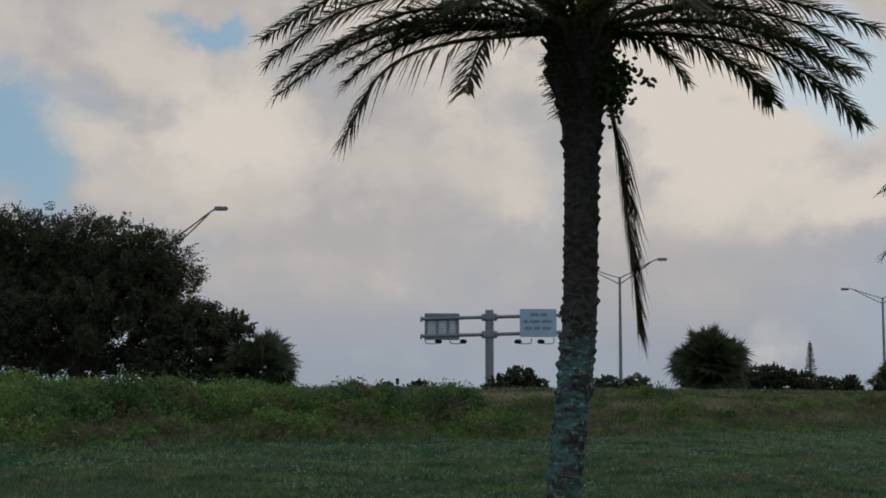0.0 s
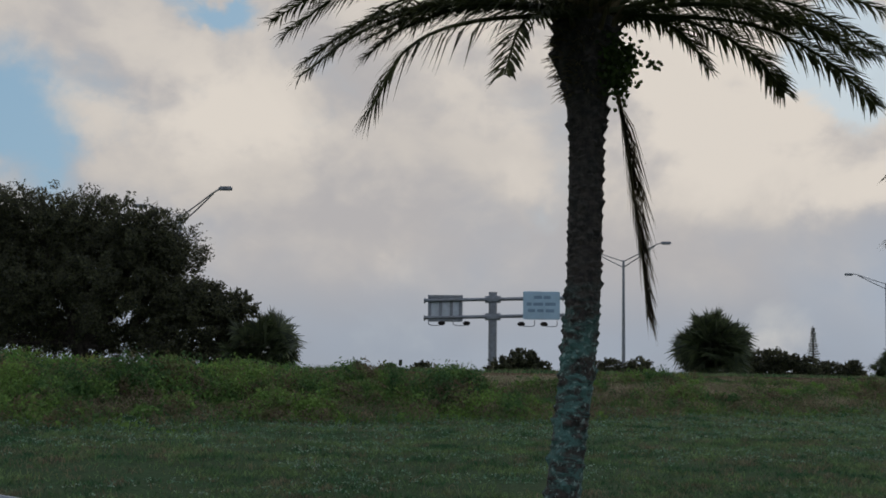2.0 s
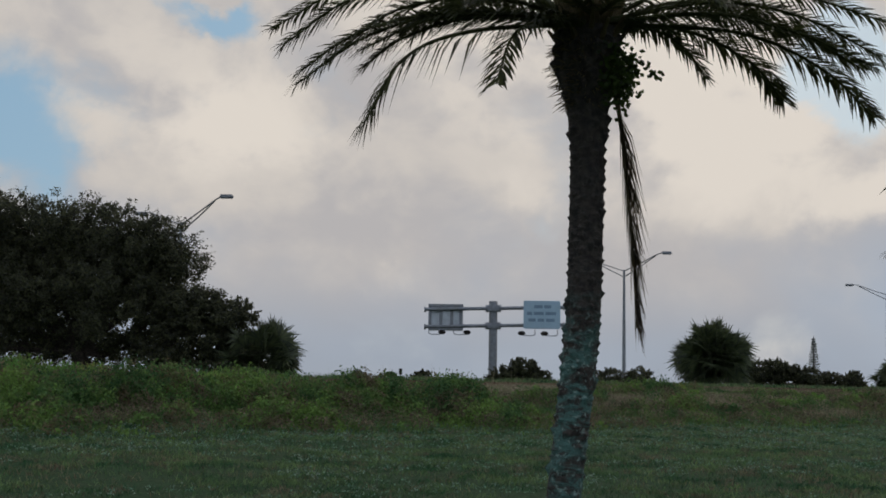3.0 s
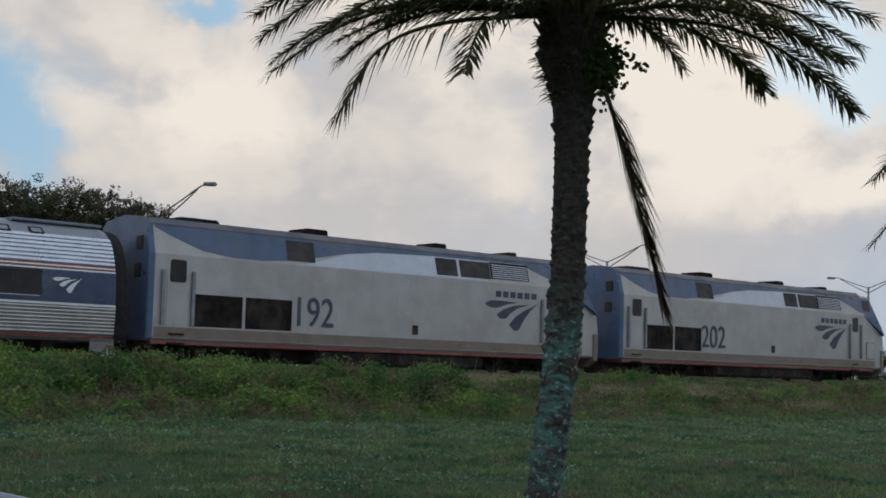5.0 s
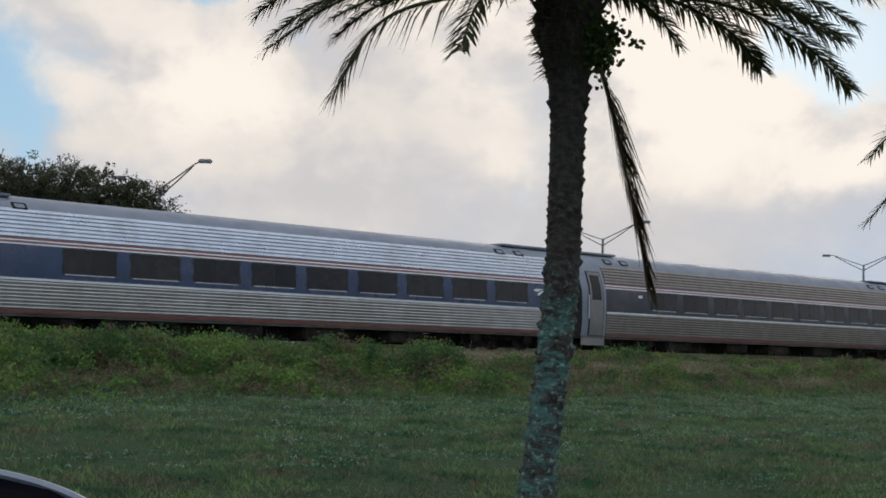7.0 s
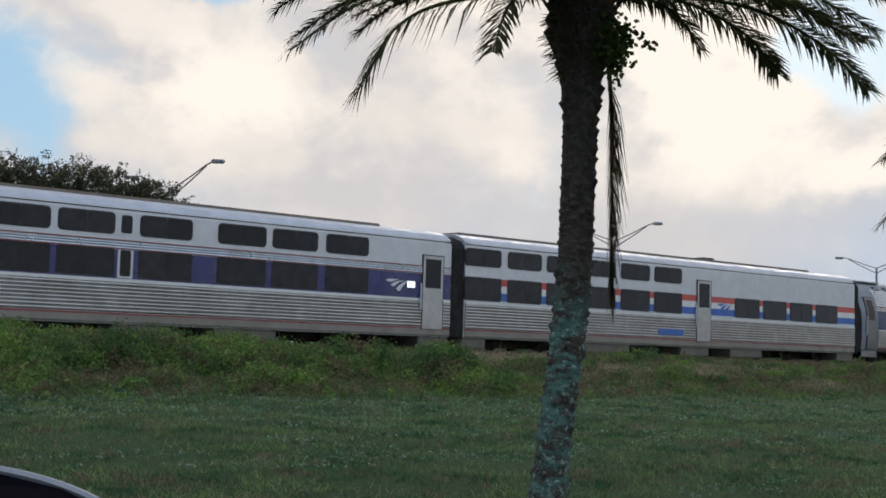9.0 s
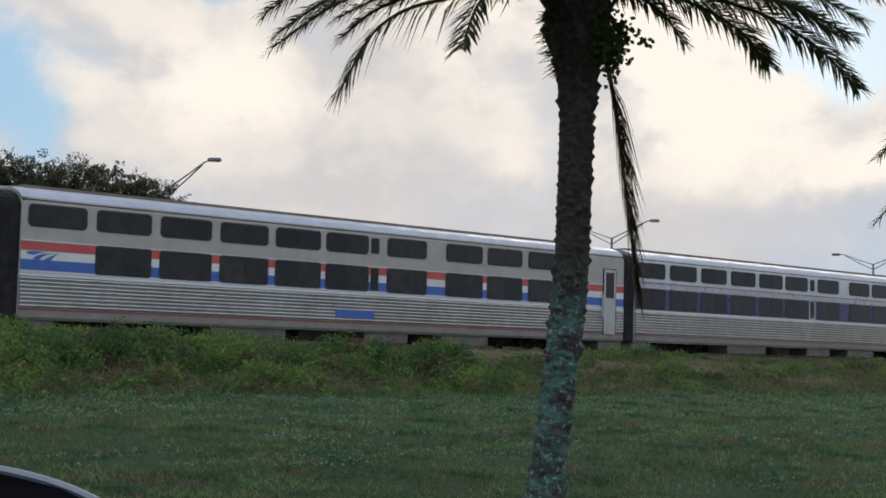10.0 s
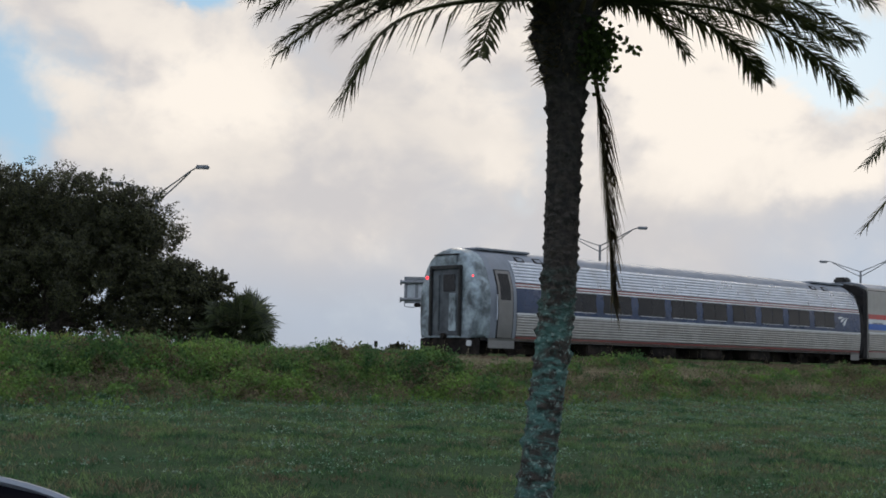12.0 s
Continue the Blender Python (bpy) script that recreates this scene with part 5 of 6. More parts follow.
def make_fan_palm(base, height, crown, fans, seed, label, size=1.0):
    """Cabbage palm: a bare trunk and a round head of stiff fan leaves."""
    rnd = random.Random(seed)
    tree = tagged(new("cabbage_palm"), label, "palm tree")
    b = Vector(base)
    top = b + Vector((0, 0, height))
    bm = bmesh.new()
    tube(bm, [b - Vector((0, 0, 0.3)), b.lerp(top, 0.5), top], [0.26, 0.2, 0.22], 10)
    part("trunk", bm, BARK, tree)
    for i in range(fans):
        bm = bmesh.new()
        el, az = math.asin(rnd.uniform(-0.85, 1.0)), rnd.uniform(0, 6.2832)
        way = Vector((math.cos(el) * math.cos(az), math.cos(el) * math.sin(az), math.sin(el)))
        hub = top + way * crown * rnd.uniform(0.22, 0.68)
        tube(bm, [top, top.lerp(hub, 0.6) + Vector((0, 0, 0.06)), hub], [0.025, 0.018, 0.012], 4)
        side = way.cross(Vector((rnd.gauss(0, 1), rnd.gauss(0, 1), rnd.gauss(0, 0.8)))).normalized()
        for k in range(25):
            a = radians(-105 + 210 * k / 24)
            d = (way * math.cos(a) + side * math.sin(a)).normalized()
            reach = crown * 0.46 * size * rnd.uniform(0.75, 1.15)
            w = d.cross(way.cross(side)).normalized() * reach * 0.042
            tip = hub + d * reach + Vector((0, 0, -0.16 * reach * rnd.uniform(0.4, 1.3)))
            mid = hub + d * reach * 0.55
            vs = [bm.verts.new(q) for q in (hub, mid + w, tip, mid - w)]
            bm.faces.new(vs)
        part("fan_leaf", bm, SABAL_LEAF, tree)
    return tree


make_fan_palm((17.2, 94.2, Z0), 3.1, 2.8, 170, 4, "round-headed dark cabbage palm behind the railway")
make_fan_palm((-10.35, 75.4, Z0), 2.0, 2.7, 100, 6, "low bushy cabbage palm beside the oak")
make_fan_palm((31.2, 100.5, Z0), 1.9, 1.9, 60, 7, "small cabbage palm among far shrubs")
make_tree("shrub", "low rounded dark shrub behind the bank", (3.9, 94.2, Z0), 2.2, [((3.2, 94.2, 2.0), 1.1), ((4.5, 94.2, 2.30), 1.25), ((5.6, 94.2, 1.94), 1.0)], 20000, 0.095, 12, trunk_r=0.1, category="shrub")
make_tree("shrub", "loose dark shrub beside the cabbage palm", (22.5, 100.5, Z0), 2.6, [((21.3, 100.5, 2.64), 1.30), ((23.2, 100.5, 2.74), 1.37), ((24.6, 100.5, 2.34), 1.17)], 20000, 0.095, 13, trunk_r=0.1, category="shrub")
make_tree("shrub", "low dark shrub at the foot of a lamp post", (12.0, 113.0, Z0), 2.0, [((10.9, 113.0, 1.94), 1.17), ((12.6, 113.0, 2.24), 1.17), ((14.6, 113.0, 2.14), 1.30)], 14000, 0.095, 14, trunk_r=0.1, category="shrub")
make_tree("shrub", "small far shrub on the horizon", (29.0, 106.8, Z0), 2.0, [((28.0, 106.8, 2.04), 1.17), ((30.0, 106.8, 2.24), 1.04)], 10000, 0.095, 15, trunk_r=0.1, category="shrub")
make_tree("shrub", "low shrub on the far side of the railway", (-2.2, 75.4, Z0), 1.8, [((-1.6, 75.4, 1.74), 0.72), ((-3.4, 75.4, 1.54), 0.78), ((-5.2, 75.4, 1.74), 0.65)], 4400, 0.11, 16, trunk_r=0.08, category="shrub")


def make_conifer(base, height, width, seed, label):
    rnd = random.Random(seed)
    tree = tagged(new("norfolk_pine"), label, "conifer")
    b = Vector(base)
    bm = bmesh.new()
    tube(bm, [b, b + Vector((0, 0, height))], [0.16, 0.03], 8)
    part("trunk", bm, BARK, tree)
    levels = int(height / 0.28)
    for i in range(levels):
        bm = bmesh.new()
        z = 0.8 + (height - 0.9) * i / levels
        reach = (width * (1 - i / levels) + 0.08) * rnd.uniform(0.75, 1.1)
        for k in range(8):
            a = 0.785 * k + rnd.uniform(-0.3, 0.3)
            d = Vector((math.cos(a), math.sin(a), 0))
            s = Vector((-math.sin(a), math.cos(a), 0))
            root = b + Vector((0, 0, z))
            for j in range(7):
                c = root + d * reach * (j + 1) / 7 + Vector((0, 0, 0.16 * (j / 6) ** 2 - 0.10 * (j / 6) + rnd.uniform(-0.07, 0.07)))
                w = rnd.uniform(0.10, 0.22) * (1.2 - j / 8)
                vs = [bm.verts.new(q) for q in (c - d * 0.1, c + s * w + Vector((0, 0, 0.05)), c + d * 0.12, c - s * w + Vector((0, 0, 0.05)))]
                bm.faces.new(vs)
        part("branch_tier", bm, SABAL_LEAF, tree)
    return tree


make_conifer((35.0, 138.2, Z0), 6.5, 1.0, 21, "slender tiered pine against the sky")
make_conifer((37.3, 138.2, Z0), 3.1, 0.8, 22, "small pointed conifer against the sky")


# ---- street lamps and the gantry sign ----
def make_lamp(x, y, top, label, reach=1.0):
    lamp = tagged(new("street_lamp"), label, "street lamp", "lamps along the far road")
    bm = bmesh.new()
    tube(bm, [(x, y, Z0 - 0.3), (x, y, top * 0.5), (x, y, top)], [0.19, 0.15, 0.11], 12)
    part("pole", bm, GREY_METAL, lamp, "tall tapered grey pole")
    for side in (-1, 1):
        bm = bmesh.new()
        tip = Vector((x + side * 3.9 * reach, y - side * 5.0 * reach, top + 1.25))
        up = bezier([(x, y, top - 0.1), (x + side * 1.55 * reach, y - side * 2.0 * reach, top + 0.52), (x + side * 3.1 * reach, y - side * 4.0 * reach, top + 1.18), tip], 6)
        low = bezier([(x, y, top - 0.65), (x + side * 1.55 * reach, y - side * 2.0 * reach, top + 0.22), (x + side * 2.9 * reach, y - side * 3.75 * reach, top + 1.05)], 6)
        tube(bm, up, 0.05, 6)
        tube(bm, low, 0.05, 6)
        arm = part("arm", bm, GREY_METAL, lamp, "curved double-tube arm")
        bm = bmesh.new()
        box(bm, tip.x - 0.45, tip.x + 0.45, tip.y - 0.18, tip.y + 0.18, tip.z - 0.16, tip.z + 0.10, 0.07)
        part("lamp_head", bm, GREY_METAL, arm, "unlit grey lamp head")
    return lamp


make_lamp(15.48, 129.4, 12.56, "tall double-armed grey street lamp, unlit", 0.84)
make_lamp(-18.97, 96.7, 12.56, "tall double-armed street lamp behind the oak, unlit")
make_lamp(47.55, 155.7, 12.6, "tall double-armed grey street lamp, unlit", 0.78)


def make_gantry():
    sign = tagged(new("gantry_sign"), "grey butterfly gantry with two road sign panels", "road sign")
    x, y = 2.73, 100.5
    bm = bmesh.new()
    tube(bm, [(x, y, Z0 - 0.3), (x, y, 7.85)], 0.30, 16)
    part("post", bm, GREY_METAL, sign, "thick round post")
    for z in (7.33, 6.10):
        bm = bmesh.new()
        tube(bm, [(x - 4.85, y, z - 0.12), (x + 5.0, y, z + 0.16)], 0.13, 10)
        for e in (-4.85, 5.0):
            tube(bm, [(x + e - 0.06, y, z + e * 0.028), (x + e + 0.06, y, z + e * 0.028)], 0.2, 10)
        part("arm", bm, GREY_METAL, sign)
        bm = bmesh.new()
        tube(bm, [(x - 0.55, y, z), (x + 0.55, y, z + 0.02)], 0.26, 12)
        box(bm, x - 0.4, x + 0.4, y - 0.42, y + 0.42, z - 0.2, z + 0.2, 0.04)
        part("clamp", bm, GREY_METAL, sign)
    bm = bmesh.new()
    box(bm, x + 2.14, x + 4.75, y - 0.32, y - 0.24, 5.93, 7.92, 0.05)
    face = part("sign_panel", bm, SIGN_FACE, sign, "pale blue sign panel with faded writing")
    for z, runs in ((7.50, ((0.75, 0.6), (1.45, 0.5))), (7.02, ((0.25, 0.35), (0.72, 0.7), (1.55, 0.75))), (6.55, ((0.35, 0.5), (1.0, 0.45), (1.6, 0.6)))):
        for o, w in runs:
            bm = bmesh.new()
            box(bm, x + 2.14 + o, x + 2.14 + o + w, y - 0.33, y - 0.322, z - 0.11, z + 0.11)
            part("writing_bar", bm, SIGN_TEXT, face)
    bm = bmesh.new()
    box(bm, x - 4.6, x - 2.15, y + 0.22, y + 0.30, 5.72, 7.60, 0.04)
    back = part("sign_panel", bm, SIGN_BACK, sign, "back of a second sign panel with grey ribs")
    for o in (-4.5, -3.72, -2.95, -2.3):
        bm = bmesh.new()
        box(bm, x + o - 0.11, x + o + 0.11, y + 0.02, y + 0.22, 5.75, 7.55, 0.02)
        part("rib", bm, GREY_METAL, back)
    for z in (7.5, 5.85):
        bm = bmesh.new()
        box(bm, x - 4.62, x - 2.13, y - 0.02, y + 0.21, z - 0.11, z + 0.11, 0.02)
        part("rail", bm, GREY_METAL, back)
    for o in (-3.6, -1.85, 2.0, 3.6):
        bm = bmesh.new()
        a = 1 if o > 0 else -1
        tube(bm, bezier([(x + o + a * 0.95, y - 0.3, 5.85), (x + o + a * 0.9, y - 0.6, 5.48), (x + o + a * 0.3, y - 0.9, 5.42), (x + o, y - 1.0, 5.48)], 4), 0.035, 6)
        bracket = part("lamp_bracket", bm, GREY_METAL, sign)
        bm = bmesh.new()
        box(bm, x + o - 0.28, x + o + 0.24, y - 1.2, y - 0.85, 5.42, 5.72, 0.08)
        part("sign_lamp", bm, UNDER, bracket, "dark sign lamp, unlit")
    sign.location.z = -0.144
    return sign


make_gantry()


# ---- parked car beside the camera, guessed and placed to fit the view ----
def make_parked_car():
    car = tagged(new("parked_car"), "black parked car with a painted glint along its roof edge", "car")
    # its roof edge falls away to the front; x runs along the car
    rings = []
    line = ((-4.6, 0.70, 0.55), (-4.4, 0.95, 0.72), (-3.6, 1.02, 0.78), (-2.9, 1.24, 0.74), (-2.2, 1.32, 0.72), (-1.55, 1.315, 0.71), (-1.20, 1.285, 0.70), (-0.98, 1.24, 0.68), (-0.80, 1.165, 0.66), (-0.62, 1.03, 0.66), (-0.3, 0.86, 0.76), (0.35, 0.78, 0.76), (0.62, 0.62, 0.62))
    for x, top, w in line:
        rings.append([(x, 2.35 + 0.5 * v, z) for v, z in ((-w * 1.15, 0.25), (-w * 1.2, 0.6), (-w * 1.0, min(top - 0.12, 0.95)), (-w * 0.85, top - 0.05), (-w * 0.55, top), (w * 0.55, top), (w * 0.85, top - 0.05), (w * 1.0, min(top - 0.12, 0.95)), (w * 1.2, 0.6), (w * 1.15, 0.25))])
    bm = bmesh.new()
    loft(bm, [[(x - 0.10, 3.66 + (y - 2.35) * 2.2, z - 0.19) for x, y, z in ring] for ring in rings])
    shell = part("body", bm, CAR_BLACK, car, smooth=True)
    # pale strip stands in for the grazing reflection on the roof edge
    bm = bmesh.new()
    for s in (-1, 1):
        tube(bm, bezier([(-2.9, 2.9 + s * 0.47, 1.245), (-2.2, 2.9 + s * 0.46, 1.325), (-1.55, 2.9 + s * 0.45, 1.318), (-1.20, 2.9 + s * 0.44, 1.29), (-0.98, 2.9 + s * 0.43, 1.245), (-0.80, 2.9 + s * 0.42, 1.17)], 6), 0.014, 6)
    trim = part("roof_edge_glint", bm, RIM_AND_GLINT, car, "thin pale strip that paints the glint along the roof edge")
    trim.location = (-0.10, 0.76, -0.19)
    for x in (-3.6, -0.15):
        for s in (-1, 1):
            bm = bmesh.new()
            y = 3.66 + s * 0.78
            tube(bm, [(x, y - 0.1, 0.31), (x, y - 0.08, 0.31), (x, y + 0.08, 0.31), (x, y + 0.1, 0.31)], [0.26, 0.31, 0.31, 0.26], 22)
            wheel = part("wheel", bm, RUBBER, car, "black tyre")
            bm = bmesh.new()
            tube(bm, [(x, y - 0.105, 0.31), (x, y + 0.105, 0.31)], 0.19, 14)
            part("rim", bm, RIM_AND_GLINT, wheel)
    return car


make_parked_car()


# ---- grass and weeds ----
def leaf_material(name, tones, spot=0.45, patch=0.5, rough=0.7):
    """Foliage in three tones that change in patches along the ground, and a little from leaf to leaf."""
    m = bpy.data.materials.new(name)
    m.use_nodes = True
    k = Nodes(m.node_tree)
    at = k.add("ShaderNodeTexCoord").outputs["Object"]
    c = k.mix(k.step(k.noise(at, patch, 4.0, 0.6, 0.5), 0.40, 0.60), tones[0], tones[1])
    c = k.mix(k.step(k.noise(at, patch * 1.7, 4.0, 0.6, 0.8), 0.49, 0.63), c, tones[2])
    r = k.add("ShaderNodeNewGeometry").outputs["Random Per Island"]
    c = k.mix(1.0, c, k.mix(r, (1 - spot,) * 3, (1 + spot, 1 + spot, 1 + spot * 0.6)), "MULTIPLY")
    b = k.add("ShaderNodeBsdfPrincipled")
    k.put(b.inputs["Base Color"], c)
    b.inputs["Roughness"].default_value = rough
    b.inputs["Specular IOR Level"].default_value = 0.12
    k.put(k.add("ShaderNodeOutputMaterial").inputs[0], thin_leaf(k, c, b))
    return m


GRASS = leaf_material("lawn_blades", ((0.034, 0.094, 0.046), (0.145, 0.220, 0.094), (0.172, 0.146, 0.104)), 0.45, 1.0)
PALE = leaf_material("pale_small_weeds", ((0.19, 0.30, 0.235), (0.13, 0.235, 0.16), (0.26, 0.33, 0.275)), 0.40, 0.8)
WEED = leaf_material("bank_weed_leaves", ((0.145, 0.240, 0.062), (0.062, 0.125, 0.050), (0.142, 0.112, 0.072)), 0.34, 0.75)
STRAW = leaf_material("dry_grass_stems", ((0.33, 0.28, 0.21), (0.24, 0.21, 0.145), (0.37, 0.31, 0.235)), 0.3, 0.5)


def field(count, s0, s1, d0, d1, seed):
    """Random places on the ground within the stretch of lawn and bank that lies open to view."""
    rng = np.random.default_rng(seed)
    s, d = rng.uniform(s0, s1, count * 3), rng.uniform(d0, d1, count * 3)
    x = s * ALONG.x + d * AWAY.x
    y = s * ALONG.y + d * AWAY.y
    keep = (y > 9) & (np.abs(x) < y * 0.345 + 1.2)
    s, d = s[keep][:count], d[keep][:count]
    return s, d, rng


def blades(name, s, d, rng, height, width, lean, mat, label):
    """Upright grass blades, one thin bent quad and a tip each."""
    n_ = len(s)
    base = np.array([place(a, b, ground_z(a, b) - 0.01) for a, b in zip(s, d)])
    h = height * rng.uniform(0.45, 1.25, n_)[:, None]
    a = rng.uniform(0, 6.2832, n_)
    side = np.stack([np.cos(a), np.sin(a), np.zeros(n_)], 1) * width
    b = rng.uniform(0, 6.2832, n_)
    tilt = np.stack([np.cos(b), np.sin(b), np.zeros(n_)], 1) * h * lean * rng.uniform(0.2, 1.3, n_)[:, None]
    up = np.array([0, 0, 1.0]) * h
    v = np.stack([base - side, base + side, base + tilt * 0.35 + up * 0.6 + side * 0.8, base + tilt * 0.35 + up * 0.6 - side * 0.8, base + tilt + up * 0.95], 1).reshape(-1, 3)
    i = np.arange(n_)[:, None] * 5
    faces = (i + np.array([0, 1, 2, 3])).tolist() + (i + np.array([3, 2, 4])).tolist()
    return tagged(raw(name, v.tolist(), faces, mat), label, "grass", kind="stuff")


def tufts(name, s, d, rng, each, height, width, spread, lean, mat, label):
    """Grass in tufts: several blades from about one root."""
    s = np.repeat(s, each) + rng.normal(0, spread, len(s) * each)
    d = np.repeat(d, each) + rng.normal(0, spread, len(d) * each)
    return blades(name, s, d, rng, height, width, lean, mat, label)


s, d, rng = field(26000, -34, 75, 6, 24, 1)
keep = np.array([noise.noise((a * 0.55, b * 0.9, 21)) + 0.6 * noise.noise((a * 1.9, b * 2.2, 22)) > u * 1.1 - 0.75 for a, b, u in zip(s, d, rng.random(len(s)))])
s, d = s[keep], d[keep]
tufts("lawn_grass", s, d, rng, 10, 0.082, 0.006, 0.10, 1.3, GRASS, "short tufted green lawn grass with worn patches")
s, d, rng = field(34000, -34, 75, 6, 23.5, 2)
keep = np.array([noise.noise((a * 0.14, b * 0.5, 3)) + 0.7 * noise.noise((a * 0.7, b * 1.2, 5)) + 0.5 * smooth(15, 20, b) + 0.35 * smooth(8, 24, a) > 0.22 for a, b in zip(s, d)])
s, d = s[keep], d[keep]
ctr = [place(a, b, ground_z(a, b) + 0.05) for a, b in zip(s, d)]
v, f = leaves(ctr, [0.04] * len(ctr), len(ctr) * 2, 0.0125, 31, 0.5, 0.8)
tagged(raw("pale_weeds", v, f, PALE), "tiny pale weed leaves scattered through the lawn", "weeds", kind="stuff")


def bank_edge(s, d):
    return smooth(19.4, 24.6, d + 1.8 * noise.noise((s * 0.26, 0, 1)) + 0.9 * noise.noise((s * 1.0, d * 0.6, 7)))


def bank_height(s, d):
    """How tall the weeds stand: mounded and lush on the nearer stretch, thin on the far dry one."""
    lush = smooth(25, 17, s)
    mound = 0.36 + 1.35 * noise.noise((s * 0.25, d * 0.34, 2)) + 0.8 * noise.noise((s * 0.7, d * 0.75, 6)) + 0.6 * noise.noise((s * 1.7, d * 1.7, 11))
    return bank_edge(s, d) * max(0.03, (0.27 + 0.21 * lush) * (0.16 + 1.5 * mound)) * (1 - 0.35 * smooth(28.0, 30.0, d))


s, d, rng = field(5200, -34, 120, 19.4, 32.6, 3)
tops = [bank_height(a, b) for a, b in zip(s, d)]
centres = [place(a, b, ground_z(a, b) + h * 0.50) for a, b, h in zip(s, d, tops)]
radii = [0.04 + h * 0.66 for h in tops]
v, f = leaves(centres, radii, 270000, 0.036, 41, 0.95, 0.55)
tagged(raw("bank_weeds", v, f, WEED), "lush green weeds and low shrubs on the bank", "weeds", kind="stuff")
s, d, rng = field(70000, -34, 120, 19.2, 33.6, 4)
keep = np.array([noise.noise((a * 0.36, b * 0.4, 12)) > -0.25 and bank_edge(a, b) > 0.9 * u for a, b, u in zip(s, d, rng.random(len(s)))])
blades("bank_grass", s[keep], d[keep], rng, 0.26, 0.006, 0.9, WEED, "tall green grass on the bank")
s, d, rng = field(80000, 20, 120, 22.5, 33.6, 5)
keep = np.array([noise.noise((a * 0.13, b * 0.25, 8)) + 0.45 * noise.noise((a * 0.7, b * 0.8, 9)) + 0.45 * smooth(22, 27, a) * smooth(52, 36, a) * smooth(24.5, 28, b) > 0.20 for a, b in zip(s, d)])
blades("dry_grass", s[keep], d[keep], rng, 0.32, 0.006, 0.8, STRAW, "tall dry straw-coloured grass on the bank")
# a few tall seed stalks and leafy shoots along the crest
s, d, rng = field(260, -30, 75, 27.5, 31.5, 15)
blades("seed_stalks", s, d, rng, 0.80, 0.004, 0.35, STRAW, "thin dry seed stalks above the weeds")
SHOOT = leaf_material("bright_weed_leaves", ((0.170, 0.285, 0.062), (0.105, 0.215, 0.058), (0.190, 0.215, 0.070)), 0.25, 0.6)
s, d, rng = field(230, -30, 60, 26.6, 30.6, 16)
tall = np.array([max(0.04, 0.08 + 0.22 * smooth(26, 15, a) + 0.22 * noise.noise((a * 0.45, b * 0.5, 17))) for a, b in zip(s, d)])
shoots = [place(a, b, ground_z(a, b) + h * 0.9) for a, b, h in zip(s, d, tall)]
v, f = leaves(shoots, tall * rng.uniform(0.6, 1.1, len(tall)), 38000, 0.042, 43, 1.1, 0.5)
tagged(raw("leafy_shoots", v, f, SHOOT), "taller leafy green shoots along the crest", "weeds", kind="stuff")
BROWN = leaf_material("withered_weed_leaves", ((0.160, 0.128, 0.092), (0.110, 0.100, 0.068), (0.205, 0.170, 0.118)), 0.45, 0.9)
s, d, rng = field(620, -30, 75, 20.8, 28.0, 19)
wide = np.array([0.10 + 0.34 * abs(noise.noise((a * 0.5, b * 0.6, 27))) for a, b in zip(s, d)])
s2, d2, rng = field(520, 12, 75, 21.8, 30.2, 29)
s, d = np.concatenate([s, s2]), np.concatenate([d, d2])
wide = np.concatenate([wide, 0.08 + 0.26 * rng.random(len(s2))])
spots = [place(a, b, ground_z(a, b) + 0.55 * bank_height(a, b) + 0.4 * w) for a, b, w in zip(s, d, wide)]
v, f = leaves(spots, wide, 80000, 0.028, 47, 0.6, 0.4)
tagged(raw("withered_weeds", v, f, BROWN), "brown withered weed clumps on the bank", "weeds", kind="stuff")
# grass added beyond the line to block sky seen under the cars
s, d, rng = field(40000, -60, 170, 40.6, 46, 6)
blades("far_bank_grass", s, d, rng, 0.36, 0.02, 0.6, GRASS, "tall grass added beyond the railway to hide sky under the cars")


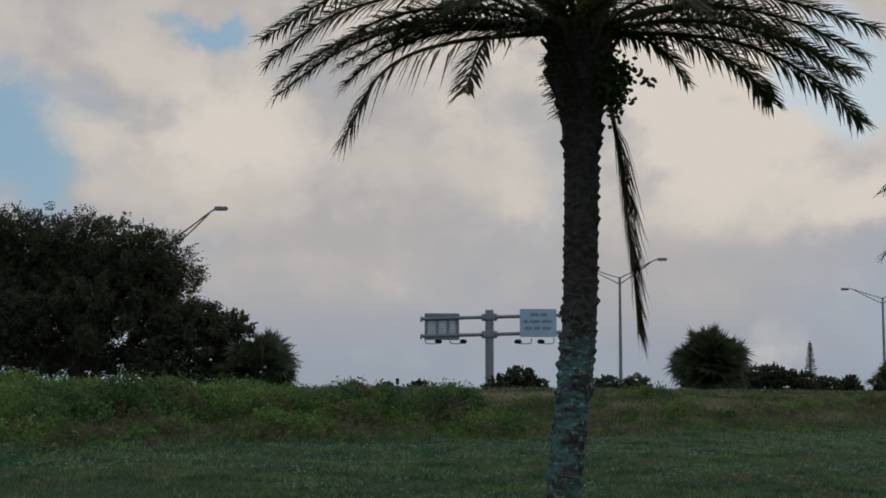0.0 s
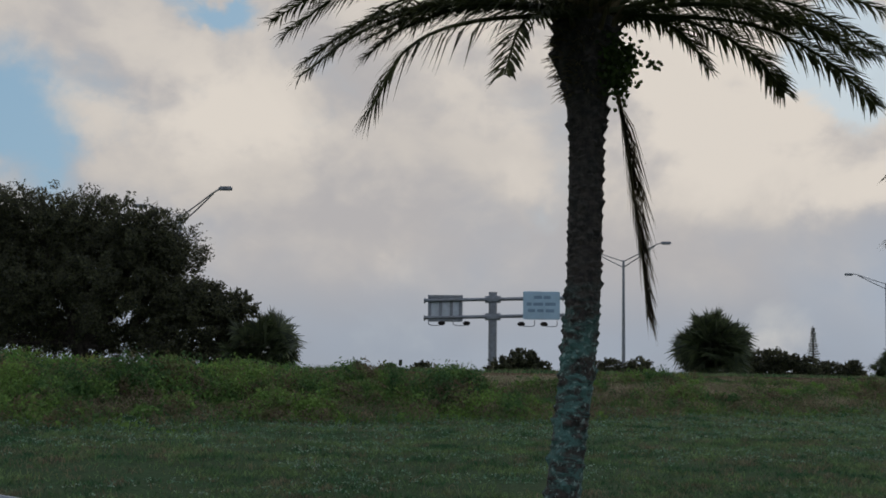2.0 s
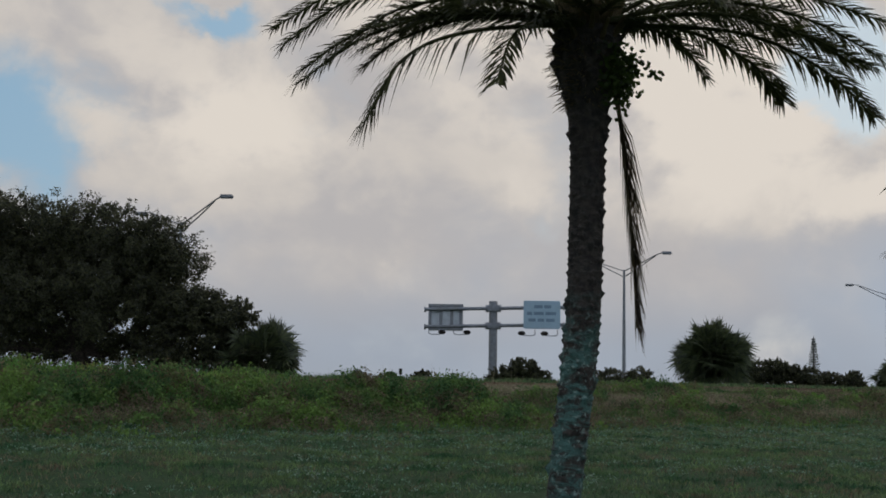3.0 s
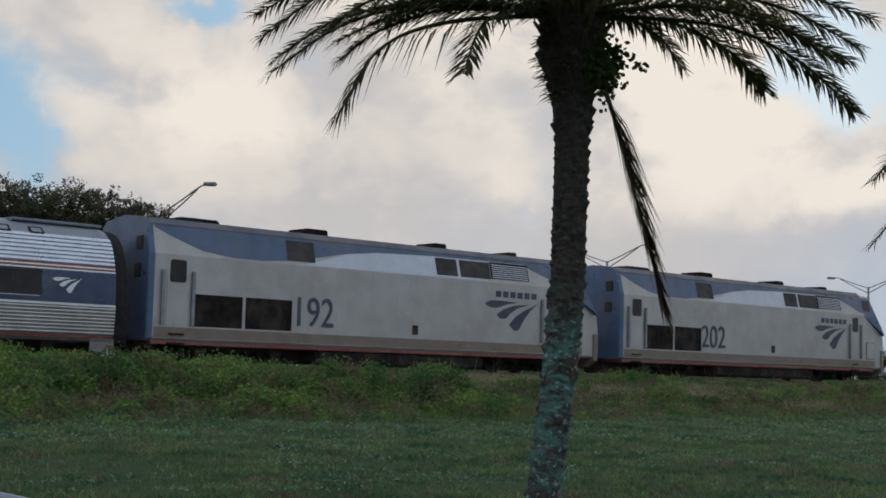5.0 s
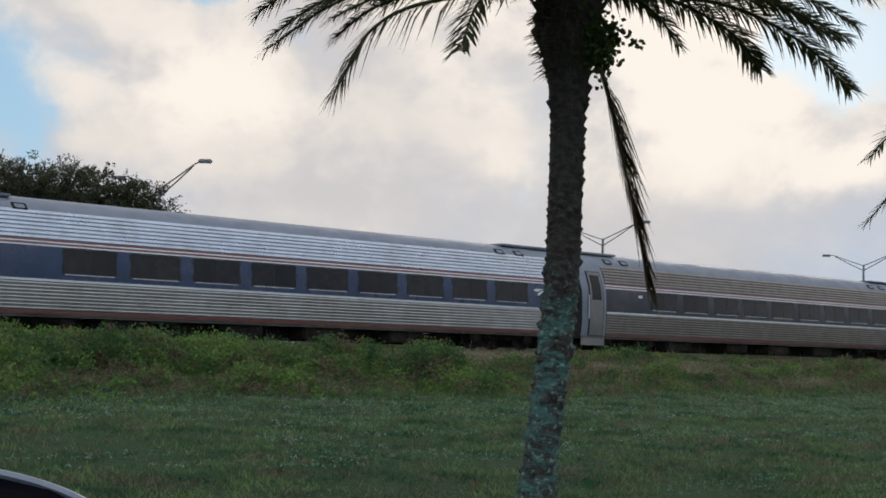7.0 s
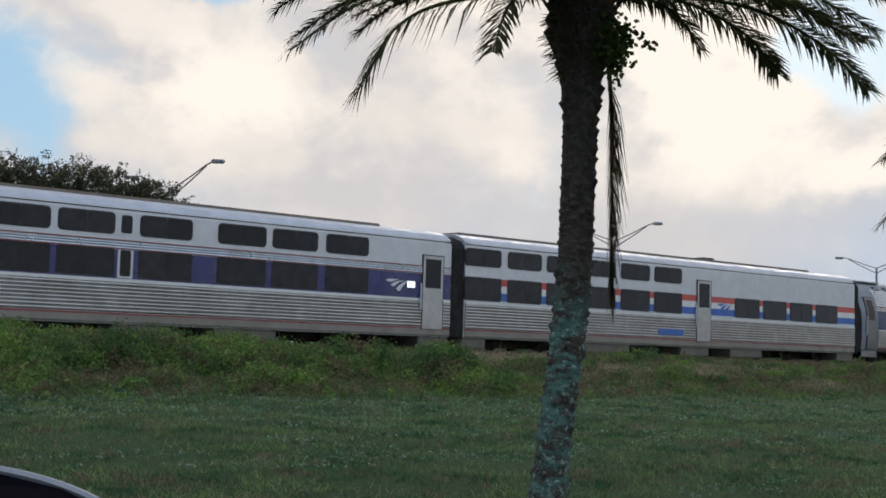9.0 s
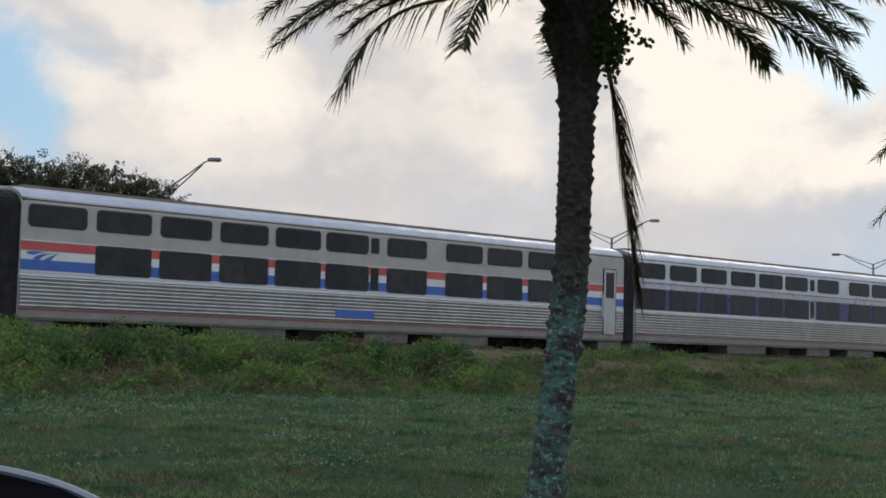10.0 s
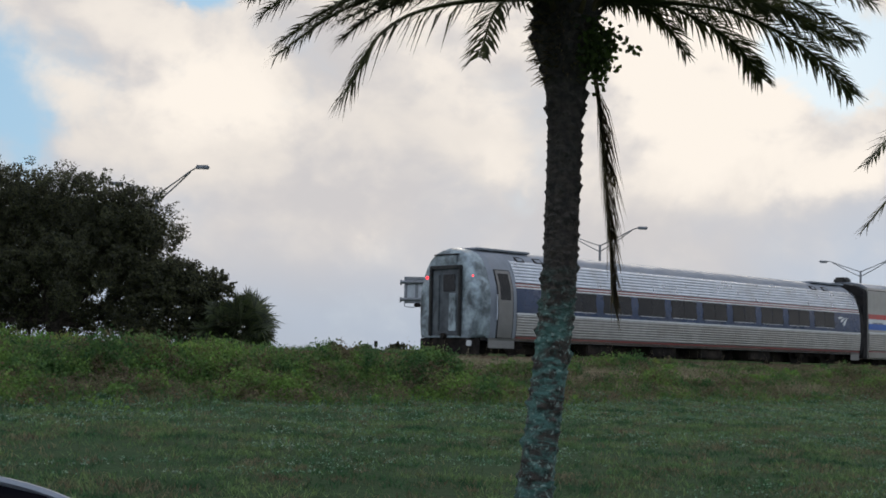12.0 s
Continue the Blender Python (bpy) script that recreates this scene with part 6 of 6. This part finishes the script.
# ---- marker post beside the line ----
def make_marker_post(s, d, top):
    post = tagged(new("marker_post"), "thin grey marker post with a small plate beside the railway", "post")
    bm = bmesh.new()
    tube(bm, [place(s, d, ground_z(s, d) - 0.2), place(s, d, top)], [0.035, 0.03], 8)
    part("pole", bm, GREY_METAL, post)
    bm = bmesh.new()
    c = place(s, d, top)
    box(bm, c.x - 0.07, c.x + 0.07, c.y - 0.05, c.y - 0.03, c.z - 0.22, c.z + 0.02, 0.008)
    part("plate", bm, UNDER, post, "small dark plate")


make_marker_post(38.3, 45.0, 2.25)


def motions():
    head = radians(90) - TRACK
    for thing, back in TRAIN:
        rows = []
        for t in range(0, 13):
            p = place(train_at(t) - back, TRACK_D, RAIL_Z)
            rows.append((t, pose(p.x, p.y, p.z, 0, 0, math.degrees(head))))
        walk(thing, rows)
    # the dead frond swings in the wind
    swing = ((0, 7.3), (0.5, 6.5), (1.0, 7.5), (1.5, 7.8), (2.0, 8.6), (2.5, 9.4), (3.2, 5.0), (3.8, 8.5), (4.3, 2.0), (4.5, 0.3), (5.0, 16.0), (5.5, 16.7), (5.8, 5.5), (6.1, -2.4), (6.5, 5.7), (6.7, 10.7),
             (7.2, 14.0), (7.7, 5.0), (8.3, 5.8), (8.5, 6.8), (8.9, 1.6), (9.0, 1.8), (9.2, 5.5), (9.5, 16.0), (9.8, 15.0), (10.1, 4.4), (10.5, -2.5), (10.7, 1.0), (11.0, 14.0), (11.5, 15.2), (11.7, 10.0), (12, 6.0))
    walk(dead_frond, [(t, pose(*dead_hang, 0, 6.5 - a, 0)) for t, a in swing])
    # live fronds nod and turn a little about the crown
    gusts = ((0, -0.6), (0.5, -0.2), (1.0, 0.3), (1.5, 0.6), (2.0, 0.9), (2.5, 0.9), (3.2, 0.2), (3.8, -0.3), (4.5, 0.0), (5.0, -0.3), (5.5, -0.8), (6.0, 0.1), (6.5, 0.3), (7.2, -0.4), (7.8, 0.2), (8.5, -0.6), (9.0, 0.6), (9.5, -1.0), (10.0, -0.6),
             (10.5, -1.0), (11.0, 1.0), (11.5, -0.6), (12, 0.7))
    for ob, i in SWAY:
        yaw = 1.4 if i == 3 else (2.4 if i in (4, 9) else 1.3)
        nod = 0.5 + 0.25 * (i % 3)
        walk(ob, [(t, pose(*CROWN, 0, nod * g * (1 if i % 2 else -0.6), yaw * g)) for t, g in gusts])


motions()
